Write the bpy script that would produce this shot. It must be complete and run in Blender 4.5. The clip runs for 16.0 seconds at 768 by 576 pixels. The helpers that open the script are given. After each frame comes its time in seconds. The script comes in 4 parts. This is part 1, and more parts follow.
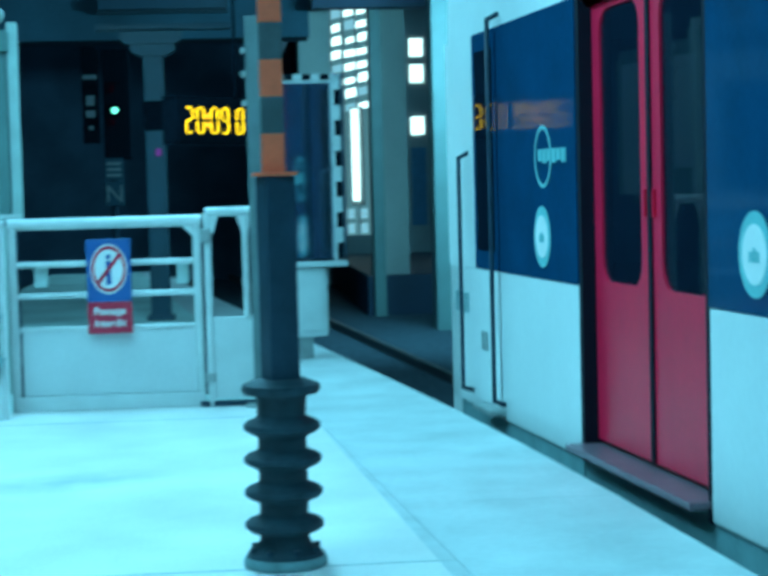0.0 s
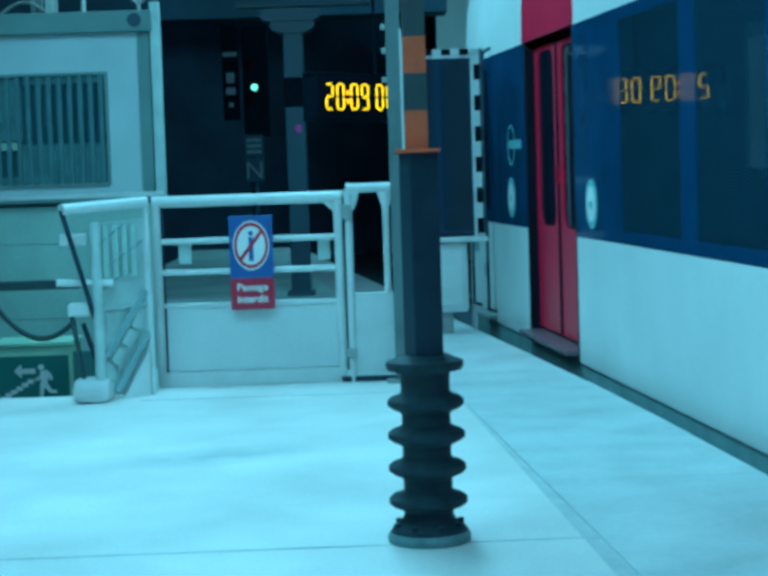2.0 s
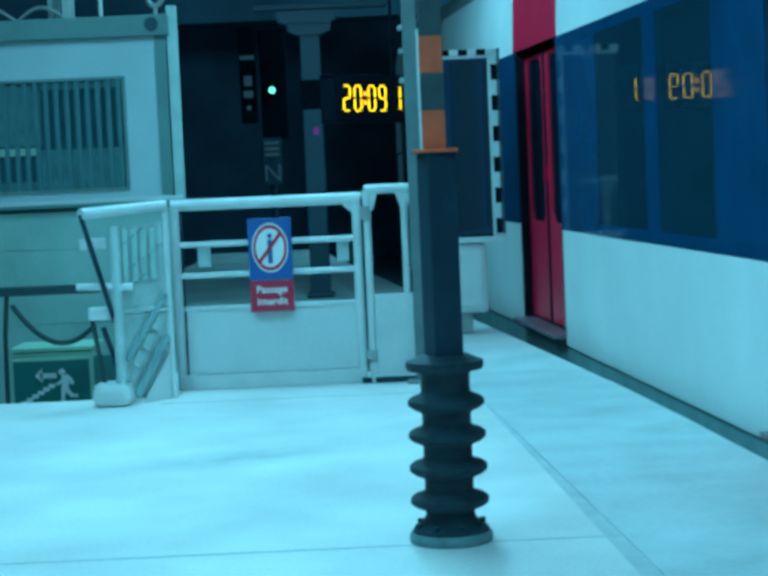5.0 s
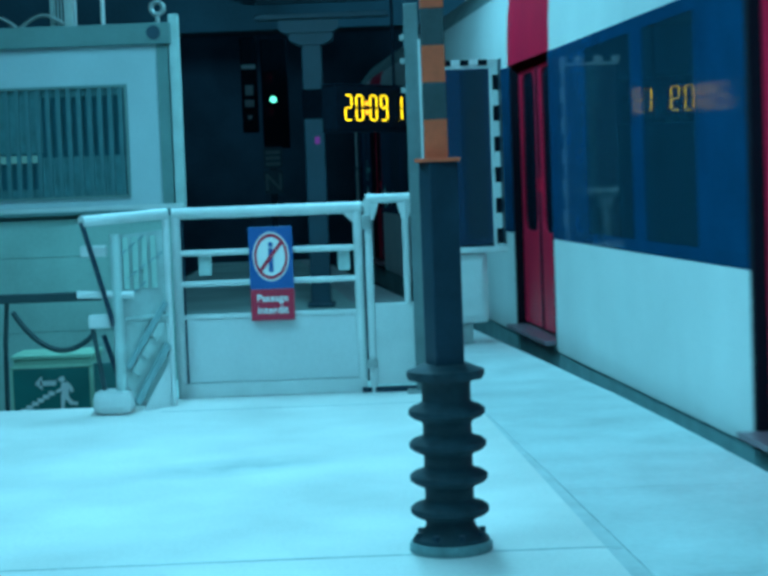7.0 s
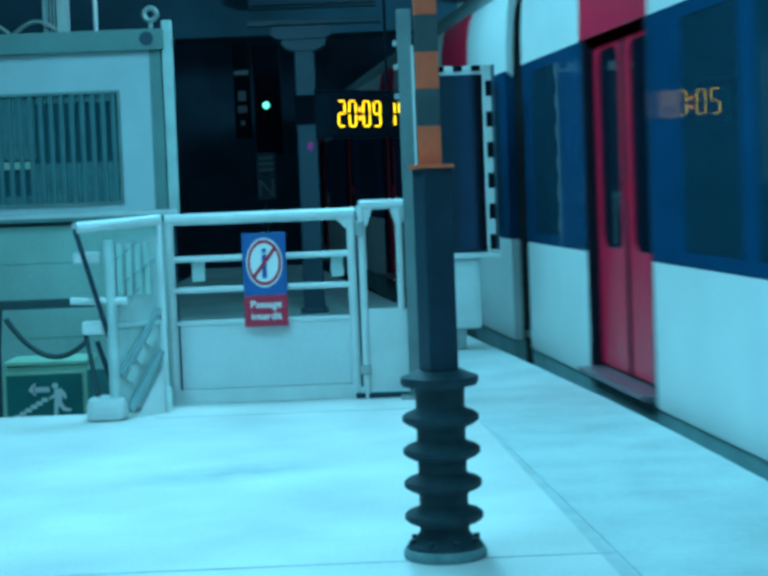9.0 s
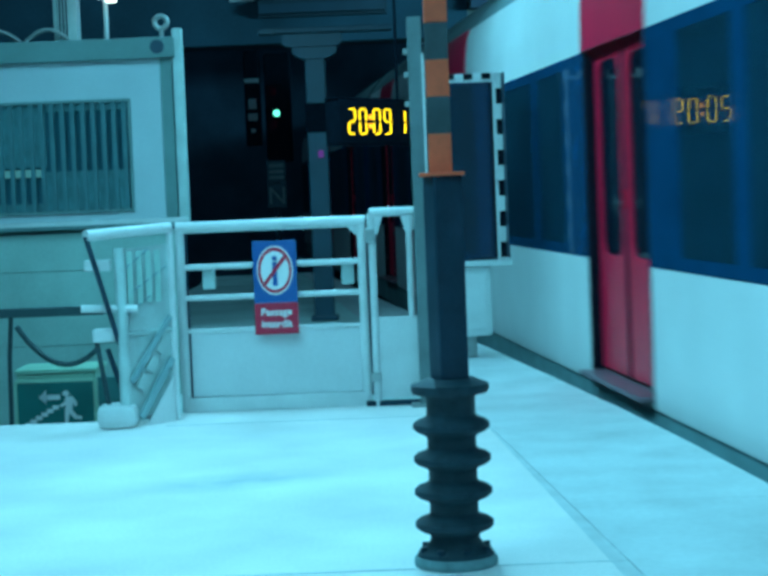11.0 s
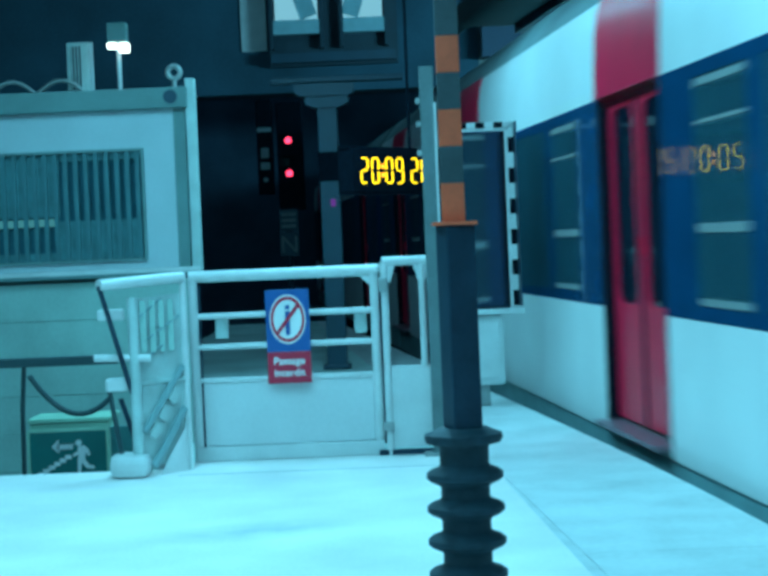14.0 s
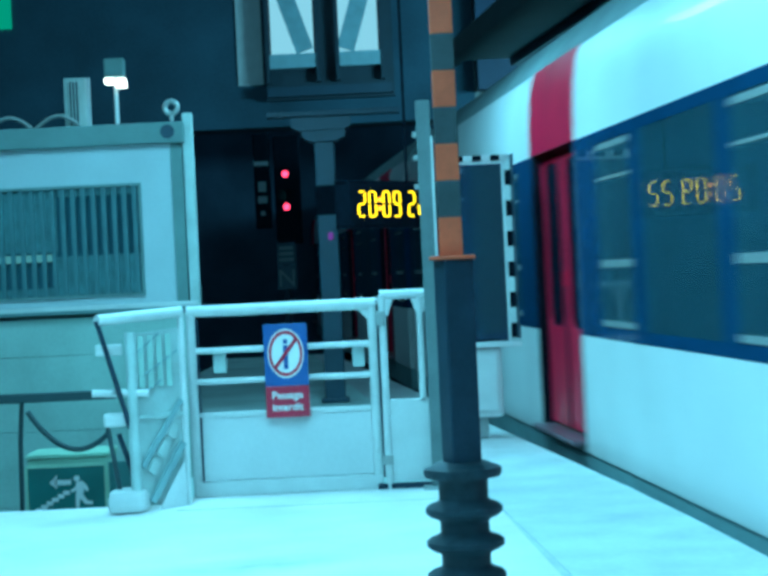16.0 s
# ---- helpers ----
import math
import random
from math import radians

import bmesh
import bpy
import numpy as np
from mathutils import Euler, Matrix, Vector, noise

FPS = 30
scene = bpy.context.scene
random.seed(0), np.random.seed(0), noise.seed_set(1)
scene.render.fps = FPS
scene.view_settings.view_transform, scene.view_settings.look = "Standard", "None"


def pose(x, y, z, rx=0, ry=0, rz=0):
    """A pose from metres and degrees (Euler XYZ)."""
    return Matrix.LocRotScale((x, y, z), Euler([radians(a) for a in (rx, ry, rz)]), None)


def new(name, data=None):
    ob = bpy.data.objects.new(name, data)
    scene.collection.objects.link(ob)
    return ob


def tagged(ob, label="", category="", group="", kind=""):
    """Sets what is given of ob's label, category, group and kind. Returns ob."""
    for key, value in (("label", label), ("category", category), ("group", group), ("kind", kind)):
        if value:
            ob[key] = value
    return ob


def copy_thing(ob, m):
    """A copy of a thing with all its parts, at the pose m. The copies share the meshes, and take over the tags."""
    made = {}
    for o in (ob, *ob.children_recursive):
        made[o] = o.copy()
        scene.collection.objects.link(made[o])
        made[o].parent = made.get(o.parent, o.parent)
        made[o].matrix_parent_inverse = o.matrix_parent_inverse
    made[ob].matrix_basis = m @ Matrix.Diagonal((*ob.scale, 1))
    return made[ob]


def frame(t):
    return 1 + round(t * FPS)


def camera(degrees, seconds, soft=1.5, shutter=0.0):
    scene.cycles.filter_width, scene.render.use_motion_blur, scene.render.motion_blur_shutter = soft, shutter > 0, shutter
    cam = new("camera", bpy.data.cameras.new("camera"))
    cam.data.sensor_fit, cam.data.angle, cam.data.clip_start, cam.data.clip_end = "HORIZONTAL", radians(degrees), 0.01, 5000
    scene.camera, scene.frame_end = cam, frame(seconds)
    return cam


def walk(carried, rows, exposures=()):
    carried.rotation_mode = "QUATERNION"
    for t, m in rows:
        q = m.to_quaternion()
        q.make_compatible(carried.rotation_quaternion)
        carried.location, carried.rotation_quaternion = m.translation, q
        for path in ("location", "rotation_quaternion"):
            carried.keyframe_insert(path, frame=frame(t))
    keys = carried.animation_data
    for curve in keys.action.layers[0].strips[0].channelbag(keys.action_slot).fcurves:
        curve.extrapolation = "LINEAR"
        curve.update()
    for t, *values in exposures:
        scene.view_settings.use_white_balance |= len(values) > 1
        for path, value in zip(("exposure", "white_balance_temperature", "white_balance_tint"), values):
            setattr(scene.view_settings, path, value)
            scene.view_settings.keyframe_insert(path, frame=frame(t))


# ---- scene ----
EYE = 1.2
cam = camera(25.0, 16.0, soft=3.7, shutter=0.75)
walk(cam, [
    (0.0, pose(0.0270, 0, EYE + 0.0049, 86.659, 1.459, -5.324)),
    (0.1, pose(0.0230, 0, EYE + 0.0065, 86.52, 1.44, -4.87)),
    (0.5, pose(0.0028, 0, EYE + 0.0152, 85.953, 1.351, -2.638)),
    (0.75, pose(0.0015, 0, EYE + 0.0147, 85.72, 1.32, -1.21)),
    (0.9, pose(0.0006, 0, EYE + 0.0143, 85.60, 1.305, -0.68)),
    (1.0, pose(0.0004, 0, EYE + 0.0142, 85.561, 1.302, -0.542)),
    (1.5, pose(0.0078, 0, EYE + 0.0067, 85.410, 1.591, -0.744)),
    (2.0, pose(0.0070, 0, EYE + 0.0116, 85.951, 1.854, -0.809)),
    (2.5, pose(0.0094, 0, EYE + 0.0086, 86.169, 2.009, -0.692)),
    (3.0, pose(0.0112, 0, EYE + 0.0085, 86.092, 2.252, -0.711)),
    (3.5, pose(0.0130, 0, EYE + 0.0081, 85.985, 2.506, -0.544)),
    (6.0, pose(0.0027, 0, EYE + 0.0043, 86.182, 2.253, 0.086)),
    (6.5, pose(0.0009, 0, EYE + 0.0027, 86.345, 2.034, 0.088)),
    (7.0, pose(0.0027, 0, EYE + 0.0027, 86.372, 2.149, -0.192)),
    (7.5, pose(-0.0027, 0, EYE + 0.0034, 86.542, 2.213, -0.153)),
    (8.0, pose(-0.0003, 0, EYE + 0.0022, 86.472, 2.144, -0.250)),
    (8.5, pose(0.0009, 0, EYE + 0.0004, 86.342, 2.310, -0.332)),
    (9.0, pose(-0.0005, 0, EYE + 0.0068, 86.538, 2.208, -0.432)),
    (11.5, pose(-0.0013, 0, EYE + 0.0063, 86.983, 2.276, -0.012)),
    (12.0, pose(-0.0018, 0, EYE + 0.0070, 87.354, 2.423, -0.044)),
    (12.5, pose(-0.0000, 0, EYE + 0.0136, 87.545, 2.399, 0.104)),
    (13.0, pose(-0.0001, 0, EYE + 0.0133, 87.912, 2.409, 0.073)),
    (13.5, pose(-0.0011, 0, EYE + 0.0147, 88.240, 2.214, 0.234)),
    (14.0, pose(-0.0040, 0, EYE + 0.0106, 88.412, 2.372, 0.308)),
    (14.5, pose(-0.0025, 0, EYE + 0.0179, 88.810, 2.726, 0.228)),
    (15.0, pose(-0.0025, 0, EYE + 0.0156, 89.093, 2.627, 0.219)),
    (15.5, pose(-0.0034, 0, EYE + 0.0180, 89.312, 2.469, 0.244)),
    (16.0, pose(-0.0052, 0, EYE + 0.0170, 89.481, 2.694, 0.221)),
], exposures=[(0, -0.06), (1.0, -0.36), (1.5, -0.48), (2.2, -0.42), (7, -0.38), (9, -0.28), (12.5, -0.22), (14.5, -0.05), (16, 0.18)])

# ---- world and light ----
world = bpy.data.worlds.new("night")
scene.world = world
world.use_nodes = True
world.node_tree.nodes["Background"].inputs[0].default_value = (0.02, 0.075, 0.115, 1)
world.node_tree.nodes["Background"].inputs[1].default_value = 1.0
scene.view_settings.exposure = 0.0
TUBE = (0.195, 0.745, 1.0)


def area(name, m, w, h, power, colour=TUBE):
    d = bpy.data.lights.new(name, "AREA")
    d.shape, d.size, d.size_y, d.energy, d.color = "RECTANGLE", w, h, power, colour
    ob = new(name, d)
    ob.matrix_world = m
    return ob


# tube lights under the platform canopy
LAMPS = ((-1.6, 1.5, 70), (-1.6, 4.5, 75), (-1.6, 7.5, 75), (0.3, 2.5, 55), (0.05, 6.5, 88), (-0.35, 10.4, 92), (-2.6, 10.4, 44), (-0.25, 13.0, 78))
for lx, ly, lp in LAMPS:
    area("tube_light", pose(lx, ly, 3.44), 0.25, 1.5, lp)
# added fill with no lamp in view: far side, bridge wall, track canopy
area("far_fill", pose(3.7, 22.3, 3.6, 70, 0, 0), 2.0, 0.4, 520)
area("wall_fill", pose(-1.7, 13.3, 3.42, 60, 0, -25), 1.4, 0.2, 22)
area("far_fill", pose(-5.0, 24.0, 6.2, 35, 0, 0), 0.6, 2.0, 52)
for ly, lp in ((9.0, 14), (15.0, 75), (21.0, 30)):
    area("track_fill", pose(4.5 - 0.0966 * ly, ly, 3.86), 0.2, 1.6, lp)



# ---- materials ----
def mat(name, col, rough=0.5, metal=0.0, vary=0.18, scale=6.0, bump=0.15, fine=90.0, coat=0.0, spec=0.5):
    m = bpy.data.materials.new(name)
    m.use_nodes = True
    nt = m.node_tree
    bs = nt.nodes["Principled BSDF"]
    bs.inputs["Roughness"].default_value = rough
    bs.inputs["Metallic"].default_value = metal
    bs.inputs["Coat Weight"].default_value = coat
    bs.inputs["Specular IOR Level"].default_value = spec
    tc = nt.nodes.new("ShaderNodeTexCoord")
    n1 = nt.nodes.new("ShaderNodeTexNoise")
    n1.inputs["Scale"].default_value, n1.inputs["Detail"].default_value = scale, 6
    n2 = nt.nodes.new("ShaderNodeTexNoise")
    n2.inputs["Scale"].default_value, n2.inputs["Detail"].default_value = fine, 3
    for n in (n1, n2):
        nt.links.new(tc.outputs["Object"], n.inputs["Vector"])
    mixn = nt.nodes.new("ShaderNodeMath")
    mixn.operation = "MULTIPLY_ADD"
    nt.links.new(n2.outputs["Fac"], mixn.inputs[0])
    mixn.inputs[1].default_value = 0.35
    nt.links.new(n1.outputs["Fac"], mixn.inputs[2])
    ramp = nt.nodes.new("ShaderNodeValToRGB")
    lo, hi = 1 - vary, 1 + vary * 0.5
    ramp.color_ramp.elements[0].position, ramp.color_ramp.elements[1].position = 0.42, 0.92
    ramp.color_ramp.elements[0].color = (col[0] * lo, col[1] * lo, col[2] * lo, 1)
    ramp.color_ramp.elements[1].color = (min(1, col[0] * hi), min(1, col[1] * hi), min(1, col[2] * hi), 1)
    nt.links.new(mixn.outputs[0], ramp.inputs[0])
    nt.links.new(ramp.outputs[0], bs.inputs["Base Color"])
    if bump:
        bp = nt.nodes.new("ShaderNodeBump")
        bp.inputs["Strength"].default_value, bp.inputs["Distance"].default_value = bump, 0.01
        nt.links.new(mixn.outputs[0], bp.inputs["Height"])
        nt.links.new(bp.outputs[0], bs.inputs["Normal"])
    return m


def glow(name, col, power):
    m = bpy.data.materials.new(name)
    m.use_nodes = True
    nt = m.node_tree
    nt.nodes.clear()
    out, em = nt.nodes.new("ShaderNodeOutputMaterial"), nt.nodes.new("ShaderNodeEmission")
    em.inputs[0].default_value, em.inputs[1].default_value = (*col, 1), power
    nt.links.new(em.outputs[0], out.inputs[0])
    return m


def glass(name, tint, see, body=(0.016, 0.066, 0.082)):
    """Dark tinted glazing: see is the share of light let through, the gloss follows Fresnel."""
    m = bpy.data.materials.new(name)
    m.use_nodes = True
    nt = m.node_tree
    nt.nodes.clear()
    out = nt.nodes.new("ShaderNodeOutputMaterial")
    tr, df, gl = nt.nodes.new("ShaderNodeBsdfTransparent"), nt.nodes.new("ShaderNodeBsdfDiffuse"), nt.nodes.new("ShaderNodeBsdfGlossy")
    tr.inputs[0].default_value = (*tint, 1)
    df.inputs[0].default_value = (*body, 1)
    gl.inputs["Roughness"].default_value = 0.015
    fr = nt.nodes.new("ShaderNodeFresnel")
    fr.inputs[0].default_value = 1.18
    a, b = nt.nodes.new("ShaderNodeMixShader"), nt.nodes.new("ShaderNodeMixShader")
    a.inputs[0].default_value = see
    nt.links.new(df.outputs[0], a.inputs[1])
    nt.links.new(tr.outputs[0], a.inputs[2])
    nt.links.new(fr.outputs[0], b.inputs[0])
    nt.links.new(a.outputs[0], b.inputs[1])
    nt.links.new(gl.outputs[0], b.inputs[2])
    nt.links.new(b.outputs[0], out.inputs[0])
    return m


FLOOR = mat("pale_concrete", (0.80, 0.745, 0.73), 0.75, 0, 0.22, 1.3, 0.25, 60)
nt = FLOOR.node_tree
bs = nt.nodes["Principled BSDF"]
old = bs.inputs["Base Color"].links[0].from_socket
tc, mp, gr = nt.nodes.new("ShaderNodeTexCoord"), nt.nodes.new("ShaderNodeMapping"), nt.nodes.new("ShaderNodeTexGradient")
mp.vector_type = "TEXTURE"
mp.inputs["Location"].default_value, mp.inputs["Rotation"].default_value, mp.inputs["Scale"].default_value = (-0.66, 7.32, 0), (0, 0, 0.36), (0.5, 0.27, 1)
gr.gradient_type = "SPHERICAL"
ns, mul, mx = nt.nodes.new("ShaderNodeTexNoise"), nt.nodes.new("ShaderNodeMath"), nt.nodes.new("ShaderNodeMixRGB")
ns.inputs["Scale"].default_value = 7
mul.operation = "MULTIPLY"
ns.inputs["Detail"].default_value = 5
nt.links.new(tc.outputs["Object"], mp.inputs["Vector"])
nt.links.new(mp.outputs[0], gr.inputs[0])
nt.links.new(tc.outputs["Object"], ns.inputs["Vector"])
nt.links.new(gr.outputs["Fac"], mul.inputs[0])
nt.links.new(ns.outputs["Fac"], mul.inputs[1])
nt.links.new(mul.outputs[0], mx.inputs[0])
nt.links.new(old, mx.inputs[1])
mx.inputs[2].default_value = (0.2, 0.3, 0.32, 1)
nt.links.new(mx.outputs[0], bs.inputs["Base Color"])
COPING = mat("coping_stone", (0.61, 0.65, 0.66), 0.75, 0, 0.2, 2.6, 0.3, 30)
SEAM = mat("joint_mortar", (0.56, 0.59, 0.60), 0.9)
DIRTY = mat("far_concrete", (0.50, 0.66, 0.64), 0.85, 0, 0.3, 1.2, 0.3, 40)
BALLAST = mat("ballast", (0.045, 0.085, 0.115), 0.95, 0, 0.6, 14, 0.8, 60)
STEEL = mat("rail_steel", (0.12, 0.13, 0.14), 0.5, 0.7)
WHITEP = mat("white_paint", (0.64, 0.67, 0.67), 0.45, 0, 0.14, 5, 0.12, 70)
PANELW = mat("white_board", (0.63, 0.66, 0.67), 0.5, 0, 0.12, 2, 0.08, 40)
MESHP = mat("pale_green_panel", (0.44, 0.56, 0.55), 0.5, 0, 0.22, 5, 0.2, 70)
LATTICE = mat("lattice_paint", (0.25, 0.4, 0.42), 0.5, 0, 0.2, 8, 0.1, 70)
GALV = mat("galvanised", (0.36, 0.40, 0.40), 0.45, 0.5, 0.25, 9, 0.15, 80)
CASTIRON = mat("black_rubber", (0.019, 0.046, 0.063), 0.6, 0, 0.4, 14, 0.3, 90, 0, 0.25)
DARKPOST = mat("dark_grey_paint", (0.019, 0.047, 0.074), 0.45, 0, 0.3, 8, 0.15, 90, 0, 0.2)
FOOT = mat("dusty_rubber", (0.17, 0.3, 0.32), 0.8, 0, 0.35, 18, 0.3, 90)
POSTGALV = mat("weathered_galvanised", (0.15, 0.215, 0.225), 0.5, 0.3, 0.25, 5, 0.12, 80)
ORANGE = mat("orange_paint", (0.95, 0.125, 0.05), 0.5, 0, 0.2, 12, 0.1, 90)
BLACKB = mat("black_band", (0.05, 0.075, 0.085), 0.5, 0, 0.3, 12, 0.1, 90)
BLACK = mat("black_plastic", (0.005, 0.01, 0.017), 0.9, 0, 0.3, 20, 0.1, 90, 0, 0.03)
TRAINW = mat("train_white", (0.75, 0.77, 0.77), 0.42, 0, 0.1, 1.6, 0.04, 30, 0.08)
TRAINB = mat("train_blue", (0.003, 0.052, 0.125), 0.07, 0, 0.25, 2.5, 0.0, 30, 0.0, 0.035)
TRAINR = mat("train_red", (0.92, 0.014, 0.06), 0.35, 0, 0.15, 2.5, 0.04, 30, 0.0, 0.25)
ROOFGREY = mat("dull_roof", (0.2, 0.29, 0.3), 0.7, 0, 0.3, 1.5, 0.1, 30)
SKIRT = mat("train_skirt", (0.2, 0.36, 0.38), 0.6, 0, 0.3, 4, 0.1, 40)
# reddish tint paints the red door's reflection into the step metal
STEPM = mat("step_plate_door_sheen", (0.26, 0.17, 0.21), 0.35, 0.3, 0.2, 9, 0.1, 60)
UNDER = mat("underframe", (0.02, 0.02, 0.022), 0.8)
RUBBER = mat("door_rubber", (0.006, 0.008, 0.018), 0.7, spec=0.15)
GASKET = mat("bellows_rubber", (0.015, 0.016, 0.02), 0.75)
INSIDE = mat("train_lining", (0.30, 0.34, 0.32), 0.6)
SEATW = mat("seat_handle", (0.8, 0.82, 0.8), 0.4)
SEATM = mat("seat_cloth", (0.05, 0.10, 0.22), 0.9)
TRGLASS = glass("train_glass", (0.6, 0.82, 0.8), 0.45, (0.014, 0.068, 0.11))
# copy of the train glass, interior light painted into its paler body colour
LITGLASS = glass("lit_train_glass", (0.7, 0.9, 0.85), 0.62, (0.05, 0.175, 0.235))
DOORGLASS = glass("door_glass", (0.3, 0.4, 0.45), 0.1, (0.005, 0.012, 0.024))
SIGNB = mat("sign_blue", (0.01, 0.10, 0.33), 0.4, 0, 0.1, 8, 0.03, 60)
SIGNR = mat("sign_red", (0.62, 0.02, 0.06), 0.4, 0, 0.1, 8, 0.03, 60)
SIGNW = mat("sign_white", (0.82, 0.82, 0.82), 0.4, 0, 0.06, 8, 0.03, 60)
SIDEGREEN = mat("teal_plate", (0.04, 0.2, 0.2), 0.5, 0, 0.2, 6, 0.05, 60)
GREEN = mat("exit_green", (0.005, 0.16, 0.15), 0.45, 0, 0.15, 8, 0.03, 60)
PALEGREEN = mat("pale_green_box", (0.34, 0.58, 0.44), 0.6, 0, 0.2, 4, 0.1, 60)
CABINW = mat("cabin_white", (0.44, 0.53, 0.56), 0.5, 0, 0.1, 2, 0.06, 40)
CABING = mat("cabin_grey_green", (0.13, 0.24, 0.24), 0.5, 0, 0.15, 3, 0.08, 40)
SIDING = mat("cabin_siding", (0.34, 0.52, 0.48), 0.55, 0, 0.2, 2.5, 0.1, 40)
CABGLASS = glass("cabin_glass", (0.4, 0.6, 0.7), 0.2, (0.045, 0.15, 0.19))
TEALSHEET = mat("teal_sheet", (0.06, 0.2, 0.22), 0.7, 0, 0.35, 9, 0.1, 60)
CABBAR = mat("cabin_bar", (0.05, 0.17, 0.19), 0.5)
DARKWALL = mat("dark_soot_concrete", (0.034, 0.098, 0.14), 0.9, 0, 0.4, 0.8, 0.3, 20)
MIDWALL = mat("grey_concrete", (0.42, 0.46, 0.44), 0.85, 0, 0.2, 0.9, 0.2, 20)
COLUMN = mat("column_paint", (0.014, 0.056, 0.09), 0.5, 0, 0.25, 3, 0.1, 40)
NAVY = mat("dark_blue_hoarding", (0.01, 0.04, 0.085), 0.6, 0, 0.3, 1, 0.1, 20)
CABLE = mat("black_cable", (0.02, 0.06, 0.07), 0.6)
LED = glow("led_amber", (1.0, 0.74, 0.012), 3.8)
LED2 = glow("led_orange", (1.0, 0.42, 0.03), 3.2)
SIGGREEN = glow("lamp_green", (0.14, 1.0, 0.72), 2.5)
SIGRED = glow("lamp_red", (1.0, 0.05, 0.13), 3.4)
LAMPW = glow("lamp_white", (0.75, 1.0, 0.92), 4.0)
HALLW = glow("lit_glazing", (0.3, 0.8, 1.0), 0.72)
TOWERW = glow("lit_window", (0.6, 1.0, 1.0), 2.5)
CABLIT = glow("cabin_lamp", (0.12, 0.62, 0.72), 0.4)
TRAINLAMP = glow("train_lamp", (0.85, 0.9, 0.7), 4.0)
TRAINDIM = glow("dim_train_lamp", (1.0, 0.9, 0.5), 0.9)
mirror_m = bpy.data.materials.new("mirror_glass")
mirror_m.use_nodes = True
mirror_m.node_tree.nodes["Principled BSDF"].inputs["Metallic"].default_value = 1.0
mirror_m.node_tree.nodes["Principled BSDF"].inputs["Roughness"].default_value = 0.03
mirror_m.node_tree.nodes["Principled BSDF"].inputs["Base Color"].default_value = (0.5, 0.58, 0.62, 1)


# ---- mesh helpers ----
def bm_box(bm, x0, x1, y0, y1, z0, z1, bevel=0.0):
    r = bmesh.ops.create_cube(bm, size=1.0, matrix=Matrix.Translation(((x0 + x1) / 2, (y0 + y1) / 2, (z0 + z1) / 2)) @ Matrix.Diagonal((abs(x1 - x0), abs(y1 - y0), abs(z1 - z0), 1)))
    if bevel:
        vs = set(r["verts"])
        es = [e for e in bm.edges if e.verts[0] in vs and e.verts[1] in vs]
        bmesh.ops.bevel(bm, geom=es, offset=bevel, segments=2, affect="EDGES", profile=0.6)
    return bm


def box(x0, x1, y0, y1, z0, z1, bevel=0.0):
    return bm_box(bmesh.new(), x0, x1, y0, y1, z0, z1, bevel)


def bm_tube(bm, a, b, r, r2=None, n=14):
    a, b = Vector(a), Vector(b)
    d = b - a
    m = Matrix.Translation((a + b) / 2) @ d.to_track_quat("Z", "Y").to_matrix().to_4x4()
    bmesh.ops.create_cone(bm, cap_ends=True, segments=n, radius1=r, radius2=r if r2 is None else r2, depth=d.length, matrix=m)
    return bm


def tube(a, b, r, r2=None, n=14):
    return bm_tube(bmesh.new(), a, b, r, r2, n)


def bm_beam(bm, a, b, w, h):
    """A straight bar of section w (across) by h (up) from a to b."""
    a, b = Vector(a), Vector(b)
    d = b - a
    m = Matrix.Translation((a + b) / 2) @ d.to_track_quat("X", "Z").to_matrix().to_4x4() @ Matrix.Diagonal((d.length, w, h, 1))
    bmesh.ops.create_cube(bm, size=1.0, matrix=m)
    return bm


def beam(a, b, w, h):
    return bm_beam(bmesh.new(), a, b, w, h)


def cable(name, pts, r, material, parent=None, label=""):
    """A round bar or cable along points, one smooth curve."""
    c = bpy.data.curves.new(name, "CURVE")
    c.dimensions, c.bevel_depth, c.bevel_resolution, c.use_fill_caps = "3D", r, 3, True
    sp = c.splines.new("POLY")
    sp.points.add(len(pts) - 1)
    for q, v in zip(sp.points, pts):
        q.co = (*v, 1)
    c.materials.append(material)
    ob = new(name, c)
    if parent is not None:
        ob.parent = parent
    if label:
        ob["label"] = label
    return ob


def lathe(profile, n=32):
    """A turned body from (radius, height) pairs."""
    bm = bmesh.new()
    rings = []
    for r, z in profile:
        rings.append([bm.verts.new((r * math.cos(2 * math.pi * i / n), r * math.sin(2 * math.pi * i / n), z)) for i in range(n)])
    for p, q in zip(rings, rings[1:]):
        for i in range(n):
            bm.faces.new((p[i], p[(i + 1) % n], q[(i + 1) % n], q[i]))
    bm.faces.new(list(reversed(rings[0])))
    bm.faces.new(rings[-1])
    return bm


def extrude_xz(pts, y0, y1):
    """A plate: an outline in x and z, from y0 to y1."""
    bm = bmesh.new()
    f = [bm.verts.new((x, y0, z)) for x, z in pts]
    g = [bm.verts.new((x, y1, z)) for x, z in pts]
    n = len(pts)
    bm.faces.new(f)
    bm.faces.new(list(reversed(g)))
    for i in range(n):
        bm.faces.new((f[i], g[i], g[(i + 1) % n], f[(i + 1) % n]))
    bmesh.ops.recalc_face_normals(bm, faces=bm.faces)
    return bm


